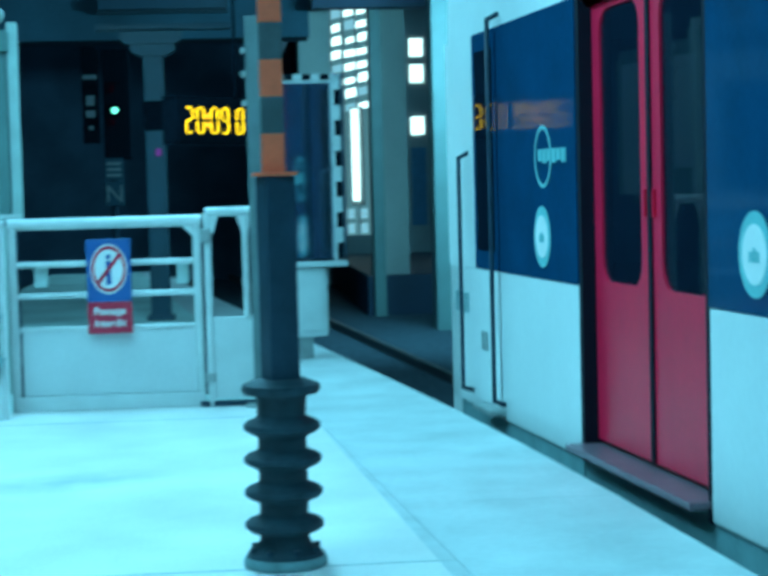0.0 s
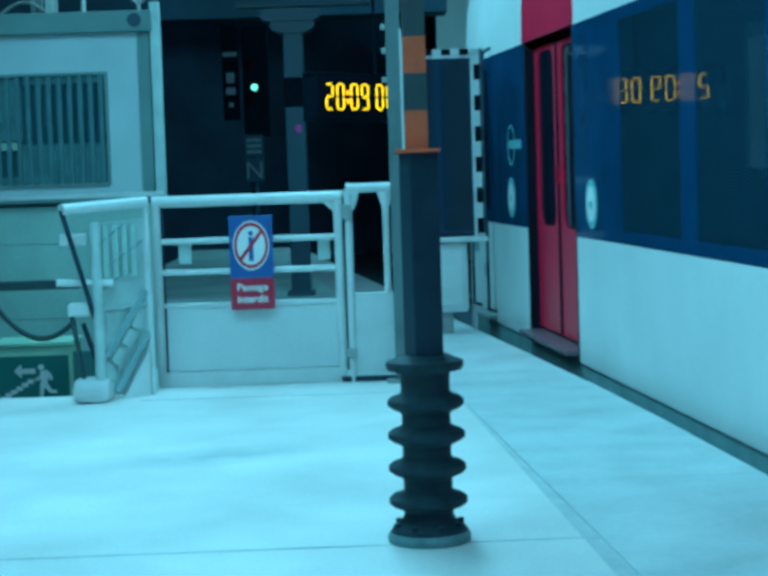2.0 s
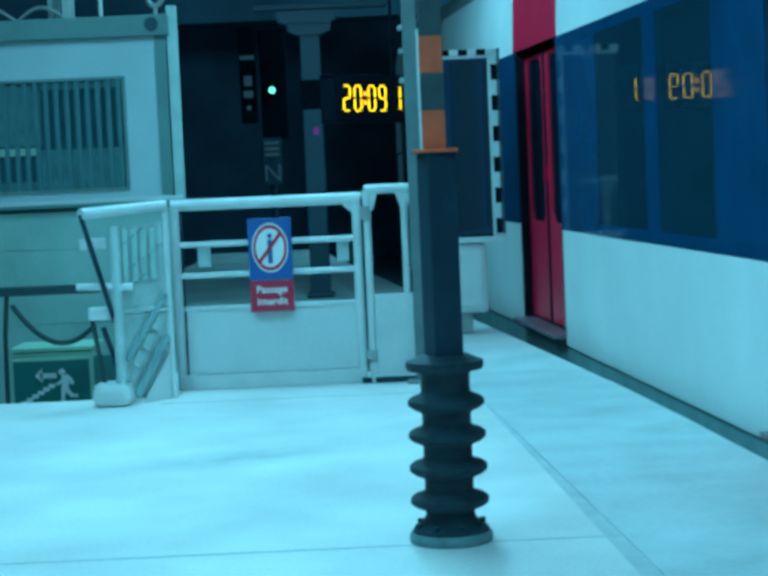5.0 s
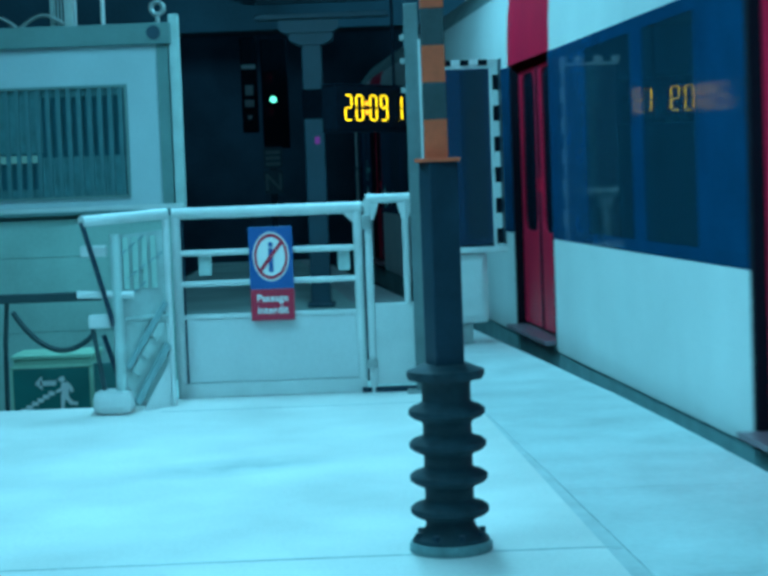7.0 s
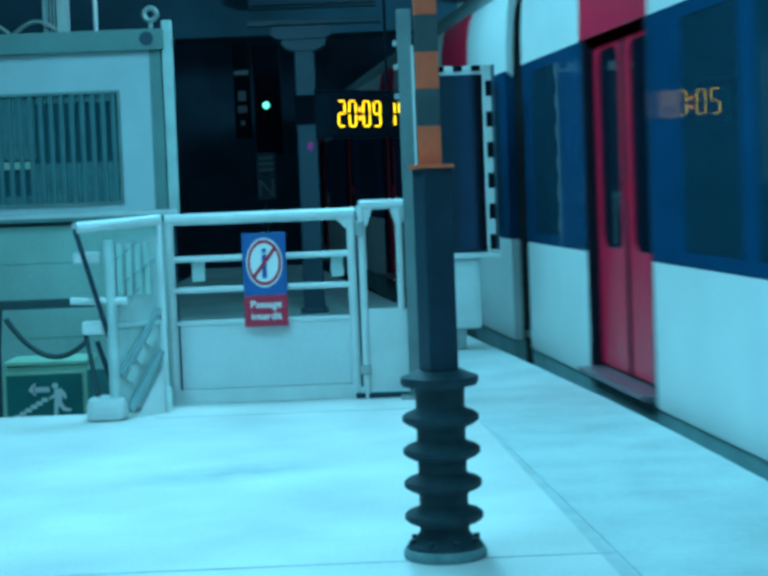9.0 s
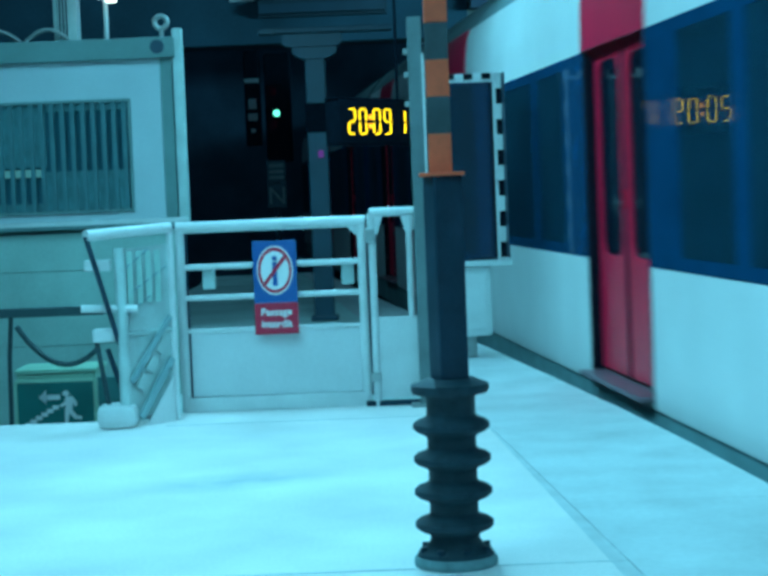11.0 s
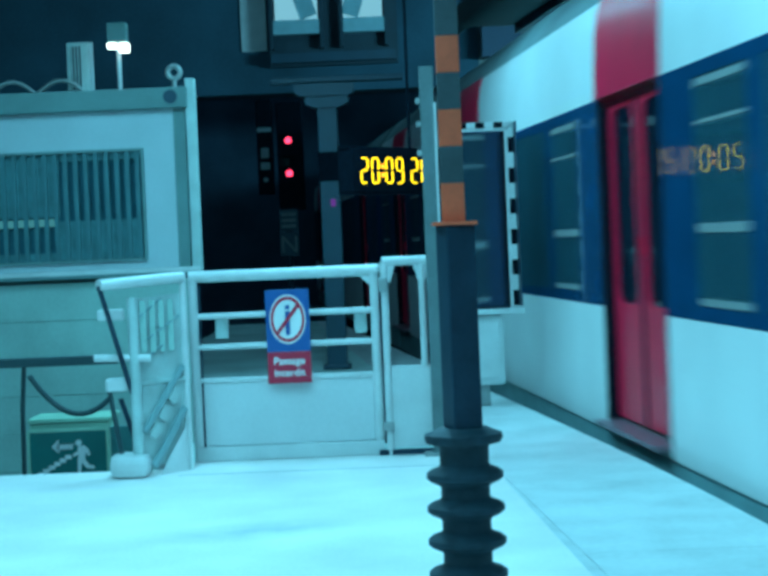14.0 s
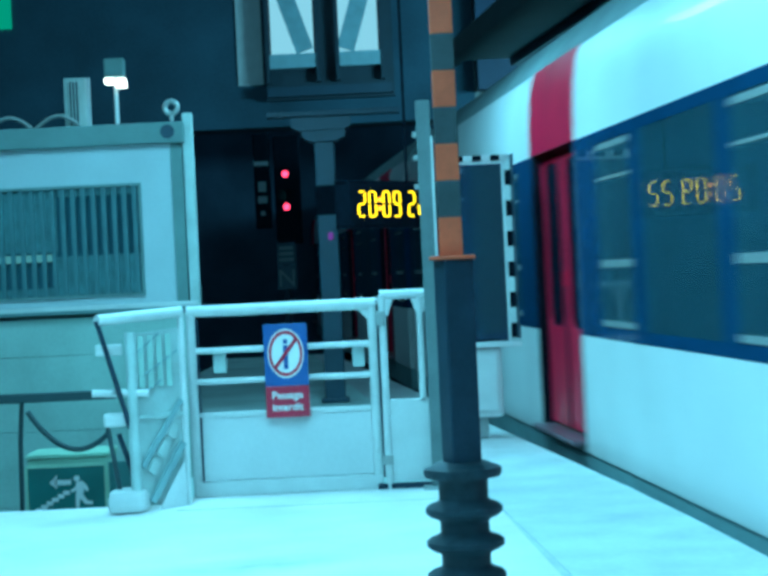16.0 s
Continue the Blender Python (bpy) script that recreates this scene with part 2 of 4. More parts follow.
def mesh_of(name, bm, material, smooth=False):
    me = bpy.data.meshes.new(name)
    bm.to_mesh(me)
    bm.free()
    me.materials.append(material)
    if smooth:
        for p in me.polygons:
            p.use_smooth = True
        me.set_sharp_from_angle(angle=radians(35))
    return me


def part(name, bm, material, parent=None, label="", smooth=False):
    ob = new(name, mesh_of(name, bm, material, smooth))
    if parent is not None:
        ob.parent = parent
    if label:
        ob["label"] = label
    return ob


def thing(name, m, label, category, group="", kind=""):
    ob = new(name)
    ob.empty_display_size = 0.1
    ob.matrix_world = m
    return tagged(ob, label, category, group, kind)


def setting(name, bm, material, label=""):
    ob = part(name, bm, material)
    return tagged(ob, label, "", "", "structure")


# ---- the platform ----
def edge_x(y):
    """The platform edge, a gentle curve that straightens past y = 11.16."""
    d = max(y, 0.0) - 9.08
    if y > 11.16:
        return 1.001 - 0.1265 * (y - 11.16)
    return 1.254 - 0.11 * d - 0.0055 * d * d


def quad_slab(pts, z0, z1):
    bm = bmesh.new()
    lo = [bm.verts.new((x, y, z0)) for x, y in pts]
    hi = [bm.verts.new((x, y, z1)) for x, y in pts]
    n = len(pts)
    bm.faces.new(hi)
    bm.faces.new(list(reversed(lo)))
    for i in range(n):
        bm.faces.new((lo[i], lo[(i + 1) % n], hi[(i + 1) % n], hi[i]))
    bmesh.ops.recalc_face_normals(bm, faces=bm.faces)
    return bm


def cope_x(y):
    return min(edge_x(y) - 0.3, 1.153 - 0.0745 * y)


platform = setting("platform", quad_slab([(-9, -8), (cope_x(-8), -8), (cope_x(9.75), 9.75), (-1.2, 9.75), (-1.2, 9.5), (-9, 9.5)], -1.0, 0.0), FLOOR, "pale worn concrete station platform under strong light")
setting("platform_far", quad_slab([(-1.2, 9.75), (cope_x(9.75), 9.75), (cope_x(26.8), 26.8), (-2.6, 26.8), (-2.6, 14.0), (-1.2, 14.0)], -1.0, -0.004), DIRTY, "grey concrete platform end beyond the barrier")
ys = [-8 + 1.45 * i for i in range(25)]
for a, b in zip(ys, ys[1:]):
    part("coping_slab", quad_slab([(cope_x(a) + 0.0012, a + 0.0012), (edge_x(a), a + 0.002), (edge_x(b), b - 0.0012), (cope_x(b) + 0.0012, b - 0.0012)], -0.16, 0.0 if b < 10.5 else -0.003), COPING, platform)
def floor_patch(name, pts, material, z=0.0025):
    ob = part(name, quad_slab(pts, z - 0.002, z), material, platform)
    return ob


setting("coping_bed", quad_slab([(cope_x(-8), -8)] + [(edge_x(y) - 0.03, y) for y in ys] + [(cope_x(26.8), 26.8)], -0.165, -0.006), SEAM)
floor_patch("floor_joint", [(-1.2, 9.2), (0.45, 9.2), (0.45, 9.212), (-1.2, 9.212)], SEAM)
floor_patch("floor_joint", [(-3.2, 5.42), (0.74, 5.47), (0.74, 5.481), (-3.2, 5.431)], COPING)
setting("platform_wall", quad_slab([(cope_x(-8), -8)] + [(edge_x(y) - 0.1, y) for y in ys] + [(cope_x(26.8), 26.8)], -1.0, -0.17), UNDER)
setting("ground", quad_slab([(-60, -60), (60, -60), (60, 90), (-60, 90)], -1.2, -1.02), BALLAST, "dark ballast and track bed")

# ---- barrier ----
YB = 9.78


def barrier():
    b = thing("platform_barrier", pose(0, YB, 0), "white-painted tubular steel barrier with a white kick board", "barrier")
    part("top_rail", tube((-1.17, 0, 1.045), (-0.10, 0, 1.045), 0.032), WHITEP, b, smooth=True)
    for z in (0.82, 0.645):
        part("middle_rail", tube((-1.15, 0, z), (-0.12, 0, z), 0.017), WHITEP, b, smooth=True)
    for x in (-1.15, -0.125):
        part("post", tube((x, 0, 0.0), (x, 0, 1.04), 0.026), WHITEP, b, smooth=True)
    part("gusset", extrude_xz([(-0.21, 1.02), (-0.10, 1.02), (-0.10, 0.88), (-0.13, 0.88), (-0.15, 0.96)], -0.008, 0.008), WHITEP, b)
    part("kick_board", box(-1.13, -0.15, 0.0, 0.03, 0.085, 0.465, 0.004), PANELW, b, "plain white kick board")
    part("plinth", box(-1.16, -0.1, -0.03, 0.05, 0.0, 0.08, 0.006), WHITEP, b)
    part("kick_board_edge", box(-1.14, -0.14, -0.012, 0.034, 0.445, 0.47, 0.004), WHITEP, b)
    for x in (-1.0, -0.21):
        part("bracket", box(x - 0.035, x + 0.035, 0.04, 0.1, 0.69, 0.83, 0.006), MESHP, b)
    # thin dark rods put in as the shadow gap beside each post
    for x in (-1.115, -0.092):
        part("shadow_strip", tube((x, 0.0, 0.06), (x, 0.0, 1.0), 0.006, None, 8), DARKPOST, b)
    return b


barrier()


def gate():
    g = thing("barrier_gate", pose(0, YB - 0.05, 0), "narrow white-painted steel gate beside the barrier", "gate")
    part("top_rail", tube((-0.075, 0, 1.09), (0.26, 0, 1.09), 0.026), WHITEP, g, smooth=True)
    part("hinge_post", tube((-0.065, 0, 0), (-0.065, 0, 1.09), 0.022), WHITEP, g, smooth=True)
    part("post", tube((0.145, 0, 0.5), (0.145, 0, 1.08), 0.02), WHITEP, g, smooth=True)
    for x in (-0.05, 0.145):
        part("gusset", extrude_xz([(x - 0.05, 1.075), (x + 0.05, 1.075), (x + 0.018, 0.97), (x - 0.018, 0.97)], -0.008, 0.008), WHITEP, g)
    part("kick_board", box(-0.05, 0.3, 0.0, 0.025, 0.04, 0.5, 0.004), WHITEP, g)
    # dark strip drawn for the line of dirt and shadow under the gate
    part("dark_foot_line", box(-0.13, 0.3, -0.02, 0.02, 0.0, 0.03, 0.004), DARKPOST, g)
    part("latch", box(-0.1, -0.05, -0.05, -0.02, 0.92, 1.0, 0.008), GALV, g)
    part("hinge", box(-0.1, -0.04, -0.045, -0.02, 0.14, 0.19, 0.006), GALV, g)
    return g


gate()


def notice():
    s = thing("warning_sign", pose(-0.616, YB - 0.05, 0.69), "blue and red no-entry notice board fixed on the barrier", "sign")
    part("blue_plate", box(-0.123, 0.123, -0.006, 0.006, -0.085, 0.265, 0.004), SIGNB, s)
    part("red_plate", box(-0.123, 0.123, -0.0055, 0.0065, -0.262, -0.086, 0.004), SIGNR, s)

    def disc(name, r, y, m, rz=1.36):
        bm = bmesh.new()
        bmesh.ops.create_cone(bm, cap_ends=True, segments=40, radius1=r, radius2=r, depth=0.002, matrix=Matrix.Translation((0, y, 0.098)) @ Matrix.Diagonal((1, 1, rz, 1)) @ Euler((radians(90), 0, 0)).to_matrix().to_4x4())
        return part(name, bm, m, s)
    disc("white_rim", 0.102, -0.0085, SIGNW)
    disc("red_ring", 0.095, -0.0105, SIGNR)
    disc("white_disc", 0.08, -0.0125, SIGNW)
    # plain figure mark
    part("mark", box(-0.013, 0.013, -0.0155, -0.0135, 0.01, 0.145, 0.004), SIGNB, s)
    part("mark_dot", box(-0.012, 0.012, -0.0155, -0.0135, 0.153, 0.178, 0.005), SIGNB, s)
    part("slash", beam((-0.06, -0.0175, 0.02), (0.06, -0.0175, 0.176), 0.003, 0.02), SIGNR, s)
    for txt, z in (("Passage", -0.155), ("interdit", -0.222)):
        c = bpy.data.curves.new("lettering", "FONT")
        c.body, c.size, c.align_x, c.extrude, c.offset = txt, 0.058, "CENTER", 0.001, 0.001
        c.materials.append(SIGNW)
        o = new("lettering", c)
        o.parent = s
        o.matrix_local = pose(0, -0.0075, z, 90, 0, 0)
    return s


notice()


FENCE_X, FENCE_Y = -1.555, 9.05


def side_fence():
    f = thing("stair_fence", pose(0, 0, 0), "white-painted fence panel of pale mesh at the stair head", "fence")
    a, b = Vector((-1.165, 9.45, 0)), Vector((FENCE_X, FENCE_Y, 0))
    d = b - a
    part("hand_rail", tube(a + Vector((0, 0, 1.055)), b + Vector((0, 0, 1.035)), 0.03), WHITEP, f, smooth=True)
    part("post", tube(a, a + Vector((0, 0, 1.05)), 0.019), WHITEP, f, smooth=True)
    c = a + d * 0.62
    part("post", tube(c + Vector((0, 0, 0.02)), c + Vector((0, 0, 0.96)), 0.03), MESHP, f, smooth=True)
    bm = bmesh.new()
    pts = [a + Vector((0, 0.01, 0.97)), c + Vector((0, 0.01, 0.95)), c + Vector((0, 0.01, 0.05)), a + Vector((0, 0.01, 0.05))]
    vs = [bm.verts.new(p) for p in pts]
    g = bmesh.ops.extrude_face_region(bm, geom=[bm.faces.new(vs)])
    bmesh.ops.translate(bm, vec=(0.0, 0.02, 0), verts=[v for v in g["geom"] if isinstance(v, bmesh.types.BMVert)])
    part("mesh_panel", bm, MESHP, f, "pale green perforated infill panel")
    # faint lattice on the panel's upper half, stair strings and treads on its lower half

    def on_panel(k, z, off=-0.022):
        return c + (a - c) * k + Vector((0, off, z))
    for k0, z0, k1, z1 in ((0.06, 0.84, 0.56, 0.945), (0.2, 0.72, 0.92, 0.85), (0.1, 0.6, 0.6, 0.7)):
        part("lattice_bar", beam(on_panel(k0, z0), on_panel(k1, z1), 0.009, 0.01), LATTICE, f)
    for k in (0.2, 0.38, 0.56, 0.74):
        part("lattice_bar", beam(on_panel(k, 0.66, -0.014), on_panel(k, 0.94, -0.014), 0.014, 0.03), SIDING, f)
    part("stair_string", beam(on_panel(0.14, 0.24), on_panel(0.95, 0.575), 0.014, 0.03), LATTICE, f)
    part("stair_string", beam(on_panel(0.3, 0.045), on_panel(0.96, 0.345), 0.014, 0.04), LATTICE, f)
    for k, z in ((0.36, 0.235), (0.56, 0.325), (0.76, 0.415)):
        part("tread_plate", beam(on_panel(k - 0.07, z - 0.03, -0.03), on_panel(k + 0.07, z + 0.035, -0.03), 0.012, 0.05), MESHP, f)
    # white wedge where the panel is whiter towards its foot
    bm = bmesh.new()
    low = [on_panel(k, z, -0.035) for k, z in ((0.42, 0.0), (0.97, 0.0), (0.97, 0.25))]
    back = [v + Vector((0, 0.02, 0)) for v in low]
    lo, hi = [bm.verts.new(v) for v in low], [bm.verts.new(v) for v in back]
    bm.faces.new(lo)
    bm.faces.new(list(reversed(hi)))
    for i in range(3):
        bm.faces.new((lo[i], hi[i], hi[(i + 1) % 3], lo[(i + 1) % 3]))
    bmesh.ops.recalc_face_normals(bm, faces=bm.faces)
    part("white_wedge", bm, WHITEP, f, "white triangular wedge at the foot")
    part("cross_rail", tube(a + Vector((0, 0, 0.5)), c + Vector((0, 0, 0.5)), 0.014), MESHP, f, smooth=True)
    part("stay", tube(b + Vector((0, 0, 1.03)), c + Vector((-0.02, 0, 0.45)), 0.014), DARKPOST, f, smooth=True)
    part("arm", tube((-1.62, 9.2, 0.645), (-1.32, 9.2, 0.635), 0.02), WHITEP, f, smooth=True)
    part("arm", box(-1.6, -1.46, 9.22, 9.28, 0.84, 0.9, 0.01), WHITEP, f)
    part("clamp", box(-1.57, -1.45, 9.2, 9.3, 0.46, 0.53, 0.015), WHITEP, f)
    part("end_bar", tube((-1.56, 9.24, 0.5), (-1.5, 9.24, 0.1), 0.013), CABLE, f, smooth=True)
    part("end_bar", tube((-1.5, 9.26, 0.42), (-1.42, 9.26, 0.16), 0.014), DARKPOST, f, smooth=True)
    part("foot_block", box(-1.56, -1.35, 9.13, 9.36, 0.0, 0.125, 0.045), WHITEP, f, "rough white concrete foot")
    part("foot_block", box(-1.36, -1.2, 9.5, 9.72, 0.0, 0.06, 0.02), WHITEP, f)
    return f


side_fence()

# ---- bollard mast with bellows ----


def bollard():
    m = thing("hazard_mast", pose(0.194, 5.52, 0), "dark post with orange hazard bands on a black bellows base", "post")
    prof = [(0.118, 0.0), (0.124, 0.012), (0.124, 0.03), (0.118, 0.045), (0.095, 0.06), (0.08, 0.08)]
    for i in range(4):
        z = 0.134 + 0.1055 * i
        r = 0.124 - 0.001 * i
        prof += [(0.077, z - 0.038), (0.083, z - 0.03), (r - 0.012, z - 0.018), (r, z - 0.008), (r, z + 0.008), (r - 0.012, z + 0.018), (0.083, z + 0.028), (0.077, z + 0.036)]
    prof += [(0.078, 0.535), (0.082, 0.552), (0.118, 0.556), (0.124, 0.568), (0.122, 0.584), (0.1, 0.592), (0.075, 0.604)]
    part("bellows", lathe([(r * 1.015, z) for r, z in prof], 40), CASTIRON, m, "black ribbed rubber bellows", True)
    part("foot_ring", lathe([(0.131, 0.0), (0.134, 0.006), (0.134, 0.022), (0.128, 0.033), (0.1, 0.04)], 40), FOOT, m, "dusty pale foot ring", True)
    bm = bmesh.new()
    bm_box(bm, -0.049, 0.049, -0.049, 0.049, 0.6, 1.248, 0.006)
    bmesh.ops.rotate(bm, cent=(0, 0, 0), matrix=Matrix.Rotation(radians(20), 3, "Z"), verts=bm.verts)
    part("lower_post", bm, DARKPOST, m, "dark grey square steel post")
    bolt = mesh_of("bolt", tube((0, 0, 0), (0, 0, 0.03), 0.012, None, 6), DARKPOST)
    for i in range(8):
        a = math.pi / 4 * i + 0.3
        o = new("bolt", bolt)
        o.parent = m
        o.matrix_local = pose(0.108 * math.cos(a), 0.108 * math.sin(a), 0.035)
    part("cap", box(-0.073, 0.069, -0.065, 0.065, 1.248, 1.26, 0.003), ORANGE, m)
    z = 1.26
    for i in range(12):
        h = 0.122 if i == 0 else 0.1165
        part("band", box(-0.04, 0.033, -0.03, 0.03, z, z + h, 0.003), ORANGE if i % 2 == 0 else BLACKB, m, "orange hazard band" if i % 2 == 0 else "dark hazard band")
        z += h
    return m


bollard()


def back_post():
    m = thing("steel_post", pose(0.2136, 9.66, 0), "grey galvanised steel post behind the hazard mast", "post")
    part("shaft", box(-0.04, 0.04, -0.03, 0.03, 0, 2.163, 0.006), POSTGALV, m)
    part("edge_strip", box(0.034, 0.048, -0.036, -0.03, 0.2, 1.96), WHITEP, m)
    for z in (1.96, 1.83, 1.67):
        part("clip", box(-0.065, -0.04, -0.02, 0.02, z, z + 0.03, 0.004), GALV, m)
    part("base_plate", box(-0.09, 0.09, -0.08, 0.08, 0, 0.015, 0.003), GALV, m)
    return m


back_post()


# ---- mirror over the platform edge ----
def mirror():
    m = thing("platform_mirror", pose(0.626, 12.3, 0, 0, 0, 4.4), "tall mirror in a black and white chequered frame", "mirror")
    w, z0, z1 = 0.185, 0.71, 1.95
    bm = bmesh.new()
    nx, nz, rad = 16, 16, 10.6
    grid = [[bm.verts.new((-w + 2 * w * i / nx, 0.0 - ((-w + 2 * w * i / nx) ** 2) / (2 * rad) - ((z0 - z1) * (0.5 - j / nz)) ** 2 / 38, z0 + (z1 - z0) * j / nz)) for j in range(nz + 1)] for i in range(nx + 1)]
    for i in range(nx):
        for j in range(nz):
            bm.faces.new((grid[i][j], grid[i + 1][j], grid[i + 1][j + 1], grid[i][j + 1])).smooth = True
    part("mirror_glass", bm, mirror_m, m, "slightly hollow mirror reflecting the passing train")
    part("backing", box(-w - 0.02, w + 0.02, 0.002, 0.07, z0 - 0.02, z1 + 0.02, 0.005), DARKPOST, m)
    part("frame_bottom", box(-w - 0.03, w + 0.09, -0.05, 0.07, z0 - 0.06, z0 - 0.021, 0.008), WHITEP, m)
    n = 12
    for i in range(n):
        a = z0 + (z1 - z0 + 0.06) * i / n
        b = z0 + (z1 - z0 + 0.06) * (i + 1) / n
        part("frame_check", box(w + 0.021, w + 0.06, -0.03, -0.018, a, b), BLACK if i % 2 == 0 else WHITEP, m)
    for i in range(7):
        a = -w - 0.03 + 0.075 * i * 0.86
        part("frame_check", box(a, a + 0.0645, -0.03, -0.018, z1 + 0.021, z1 + 0.062), WHITEP if i % 2 == 0 else BLACK, m)
    part("frame_side", box(w + 0.021, w + 0.058, -0.017, 0.05, z0, z1 + 0.058), DARKPOST, m)
    # added deep lip, keeps the white checks out of the train window reflections
    part("reflection_screen", box(w + 0.061, w + 0.066, -0.155, 0.05, z0, z1 + 0.058), DARKPOST, m, "added dark side lip that screens the frame's reflection")
    part("frame_top", box(-w - 0.03, w + 0.02, -0.017, 0.05, z1 + 0.021, z1 + 0.058), DARKPOST, m)
    part("inner_trim", box(w, w + 0.02, -0.02, 0.0, z0 - 0.02, z1 + 0.02), WHITEP, m)
    part("inner_trim", box(-w - 0.02, w + 0.02, -0.02, 0.0, z1, z1 + 0.02), WHITEP, m)
    part("cabinet", box(-0.2, 0.13, -0.02, 0.2, 0.15, 0.648, 0.03), WHITEP, m, "white cabinet under the mirror")
    part("cabinet_door", box(-0.18, 0.09, -0.03, -0.021, 0.2, 0.6, 0.006), WHITEP, m)
    part("stand", box(-0.12, 0.02, 0.03, 0.16, 0.0, 0.16, 0.01), GALV, m)
    return m


mirror()


# ---- clock with flip segments ----
SEG = {"0": "abcdef", "1": "bc", "2": "abged", "3": "abgcd", "4": "fgbc", "5": "afgcd", "6": "afgedc", "7": "abc", "8": "abcdefg", "9": "abcdfg"}
CLOCK_TURN = 50
KX = 1 / math.cos(radians(CLOCK_TURN))
DW, DH = 0.043 * KX, 0.169
segments = []


def clock():
    c = thing("platform_clock", pose(0.064, 12.136, 1.69, 0, 0, CLOCK_TURN), "black digital clock with amber numerals hanging over the platform", "clock")
    part("case", box(-0.5, 0.48, 0.008, 0.14, -0.15, 0.15, 0.01), BLACK, c)
    part("bezel", box(-0.51, 0.49, 0.012, 0.13, 0.15, 0.165, 0.003), BLACK, c)
    part("bezel", box(-0.51, 0.49, 0.012, 0.13, -0.165, -0.15, 0.003), BLACK, c)
    part("hanger", tube((0.2, 0.07, 0.165), (0.2, 0.07, 1.92), 0.011), BLACK, c)

    def seg_mesh(n, h):
        # a thin plate with an amber front; its back and edges are black
        bm = box(-n / 2, n / 2, -0.0008, 0.0008, -h / 2, h / 2)
        me = bpy.data.meshes.new("segment")
        bm.to_mesh(me)
        bm.free()
        me.materials.append(BLACK)
        me.materials.append(LED)
        for p in me.polygons:
            p.material_index = 1 if p.normal.y < -0.5 else 0
        return me
    t = 0.0092
    hor, ver = seg_mesh(DW * 0.78, t), seg_mesh(t * KX, DH * 0.41)
    where = {"a": (0, DH / 2, hor), "g": (0, 0, hor), "d": (0, -DH / 2, hor), "f": (-DW / 2, DH / 4, ver), "e": (-DW / 2, -DH / 4, ver), "b": (DW / 2, DH / 4, ver), "c": (DW / 2, -DH / 4, ver)}
    x = -0.2537 * KX
    for k, ch in enumerate("20:09 ##"):
        if ch == ":":
            for z in (-0.03, 0.03):
                part("colon_dot", box(x - 0.034 * KX, x - 0.014 * KX, -0.014, -0.012, z - 0.014, z + 0.014), LED2, c)
            x += 0.0215 * KX
            continue
        if ch == " ":
            x += 0.03 * KX
            continue
        for s, (dx, dz, me) in where.items():
            if ch != "#" and s not in SEG[ch]:
                continue
            o = new("segment", me)
            o.parent = c
            o.matrix_local = pose(x + dx, -0.012, dz)
            if ch == "#":
                segments.append((o, k - 6, s, x + dx, dz, me is hor))
        x += DW + 0.0305 * KX
    return c


clock()


PLATE = mat("dull_plate", (0.2, 0.24, 0.26), 0.6)
# ---- signal ----
lenses = []


def signal():
    s = thing("track_signal", pose(-1.42, 24, -0.08), "dark track signal post with coloured lamps and number boards", "signal")
    part("mast", tube((-0.03, 0.1, -1.02), (-0.03, 0.1, 3.2), 0.05), DARKPOST, s)
    part("head", box(-0.14, 0.22, 0.0, 0.2, 1.75, 3.25, 0.02), BLACK, s)
    part("side_box", box(-0.42, -0.2, 0.02, 0.2, 1.98, 3.3, 0.02), BLACK, s)
    for z, w, h in ((2.88, 0.2, 0.06), (2.56, 0.11, 0.14), (2.38, 0.13, 0.1), (2.19, 0.06, 0.06)):
        part("marker_plate", box(-0.31 - w / 2, -0.31 + w / 2, 0.0, 0.02, z - h / 2, z + h / 2, 0.004), PLATE, s)
    for i, (z, m, c) in enumerate(((2.42, SIGGREEN, "g"), (2.72, SIGRED, "r"), (2.265, SIGRED, "r"))):
        x = 0.02
        part("hood", box(x - 0.08, x + 0.08, -0.1, 0.0, z + 0.075, z + 0.085), BLACK, s)
        bm = bmesh.new()
        bmesh.ops.create_cone(bm, cap_ends=True, segments=24, radius1=0.046, radius2=0.046, depth=0.004, matrix=Euler((radians(90), 0, 0)).to_matrix().to_4x4())
        me = bpy.data.meshes.new("lens")
        bm.to_mesh(me)
        bm.free()
        me.materials.append(BLACK)
        me.materials.append(m)
        for p in me.polygons:
            p.material_index = 1 if p.normal.y < -0.5 else 0
        o = new("lens", me)
        o.parent = s
        o["label"] = "green signal lens" if c == "g" else "red signal lens"
        lenses.append((o, c, x, z))
    part("number_board", box(-0.15, 0.11, 0.0, 0.03, 1.47, 1.78, 0.005), COLUMN, s, "grey board with an unreadable number")
    for i in range(3):
        part("number_bar", box(-0.12, 0.08, -0.004, -0.001, 1.515 + 0.08 * i, 1.56 + 0.08 * i), PLATE, s)
    part("letter_board", box(-0.15, 0.11, 0.0, 0.03, 1.12, 1.455, 0.005), COLUMN, s, "grey board with the letter N")
    c = bpy.data.curves.new("lettering", "FONT")
    c.body, c.size, c.align_x, c.extrude = "N", 0.34, "CENTER", 0.001
    c.materials.append(PLATE)
    o = new("lettering", c)
    o.parent = s
    o.matrix_local = pose(-0.02, -0.004, 1.17, 90, 0, 0)
    return s


signal()


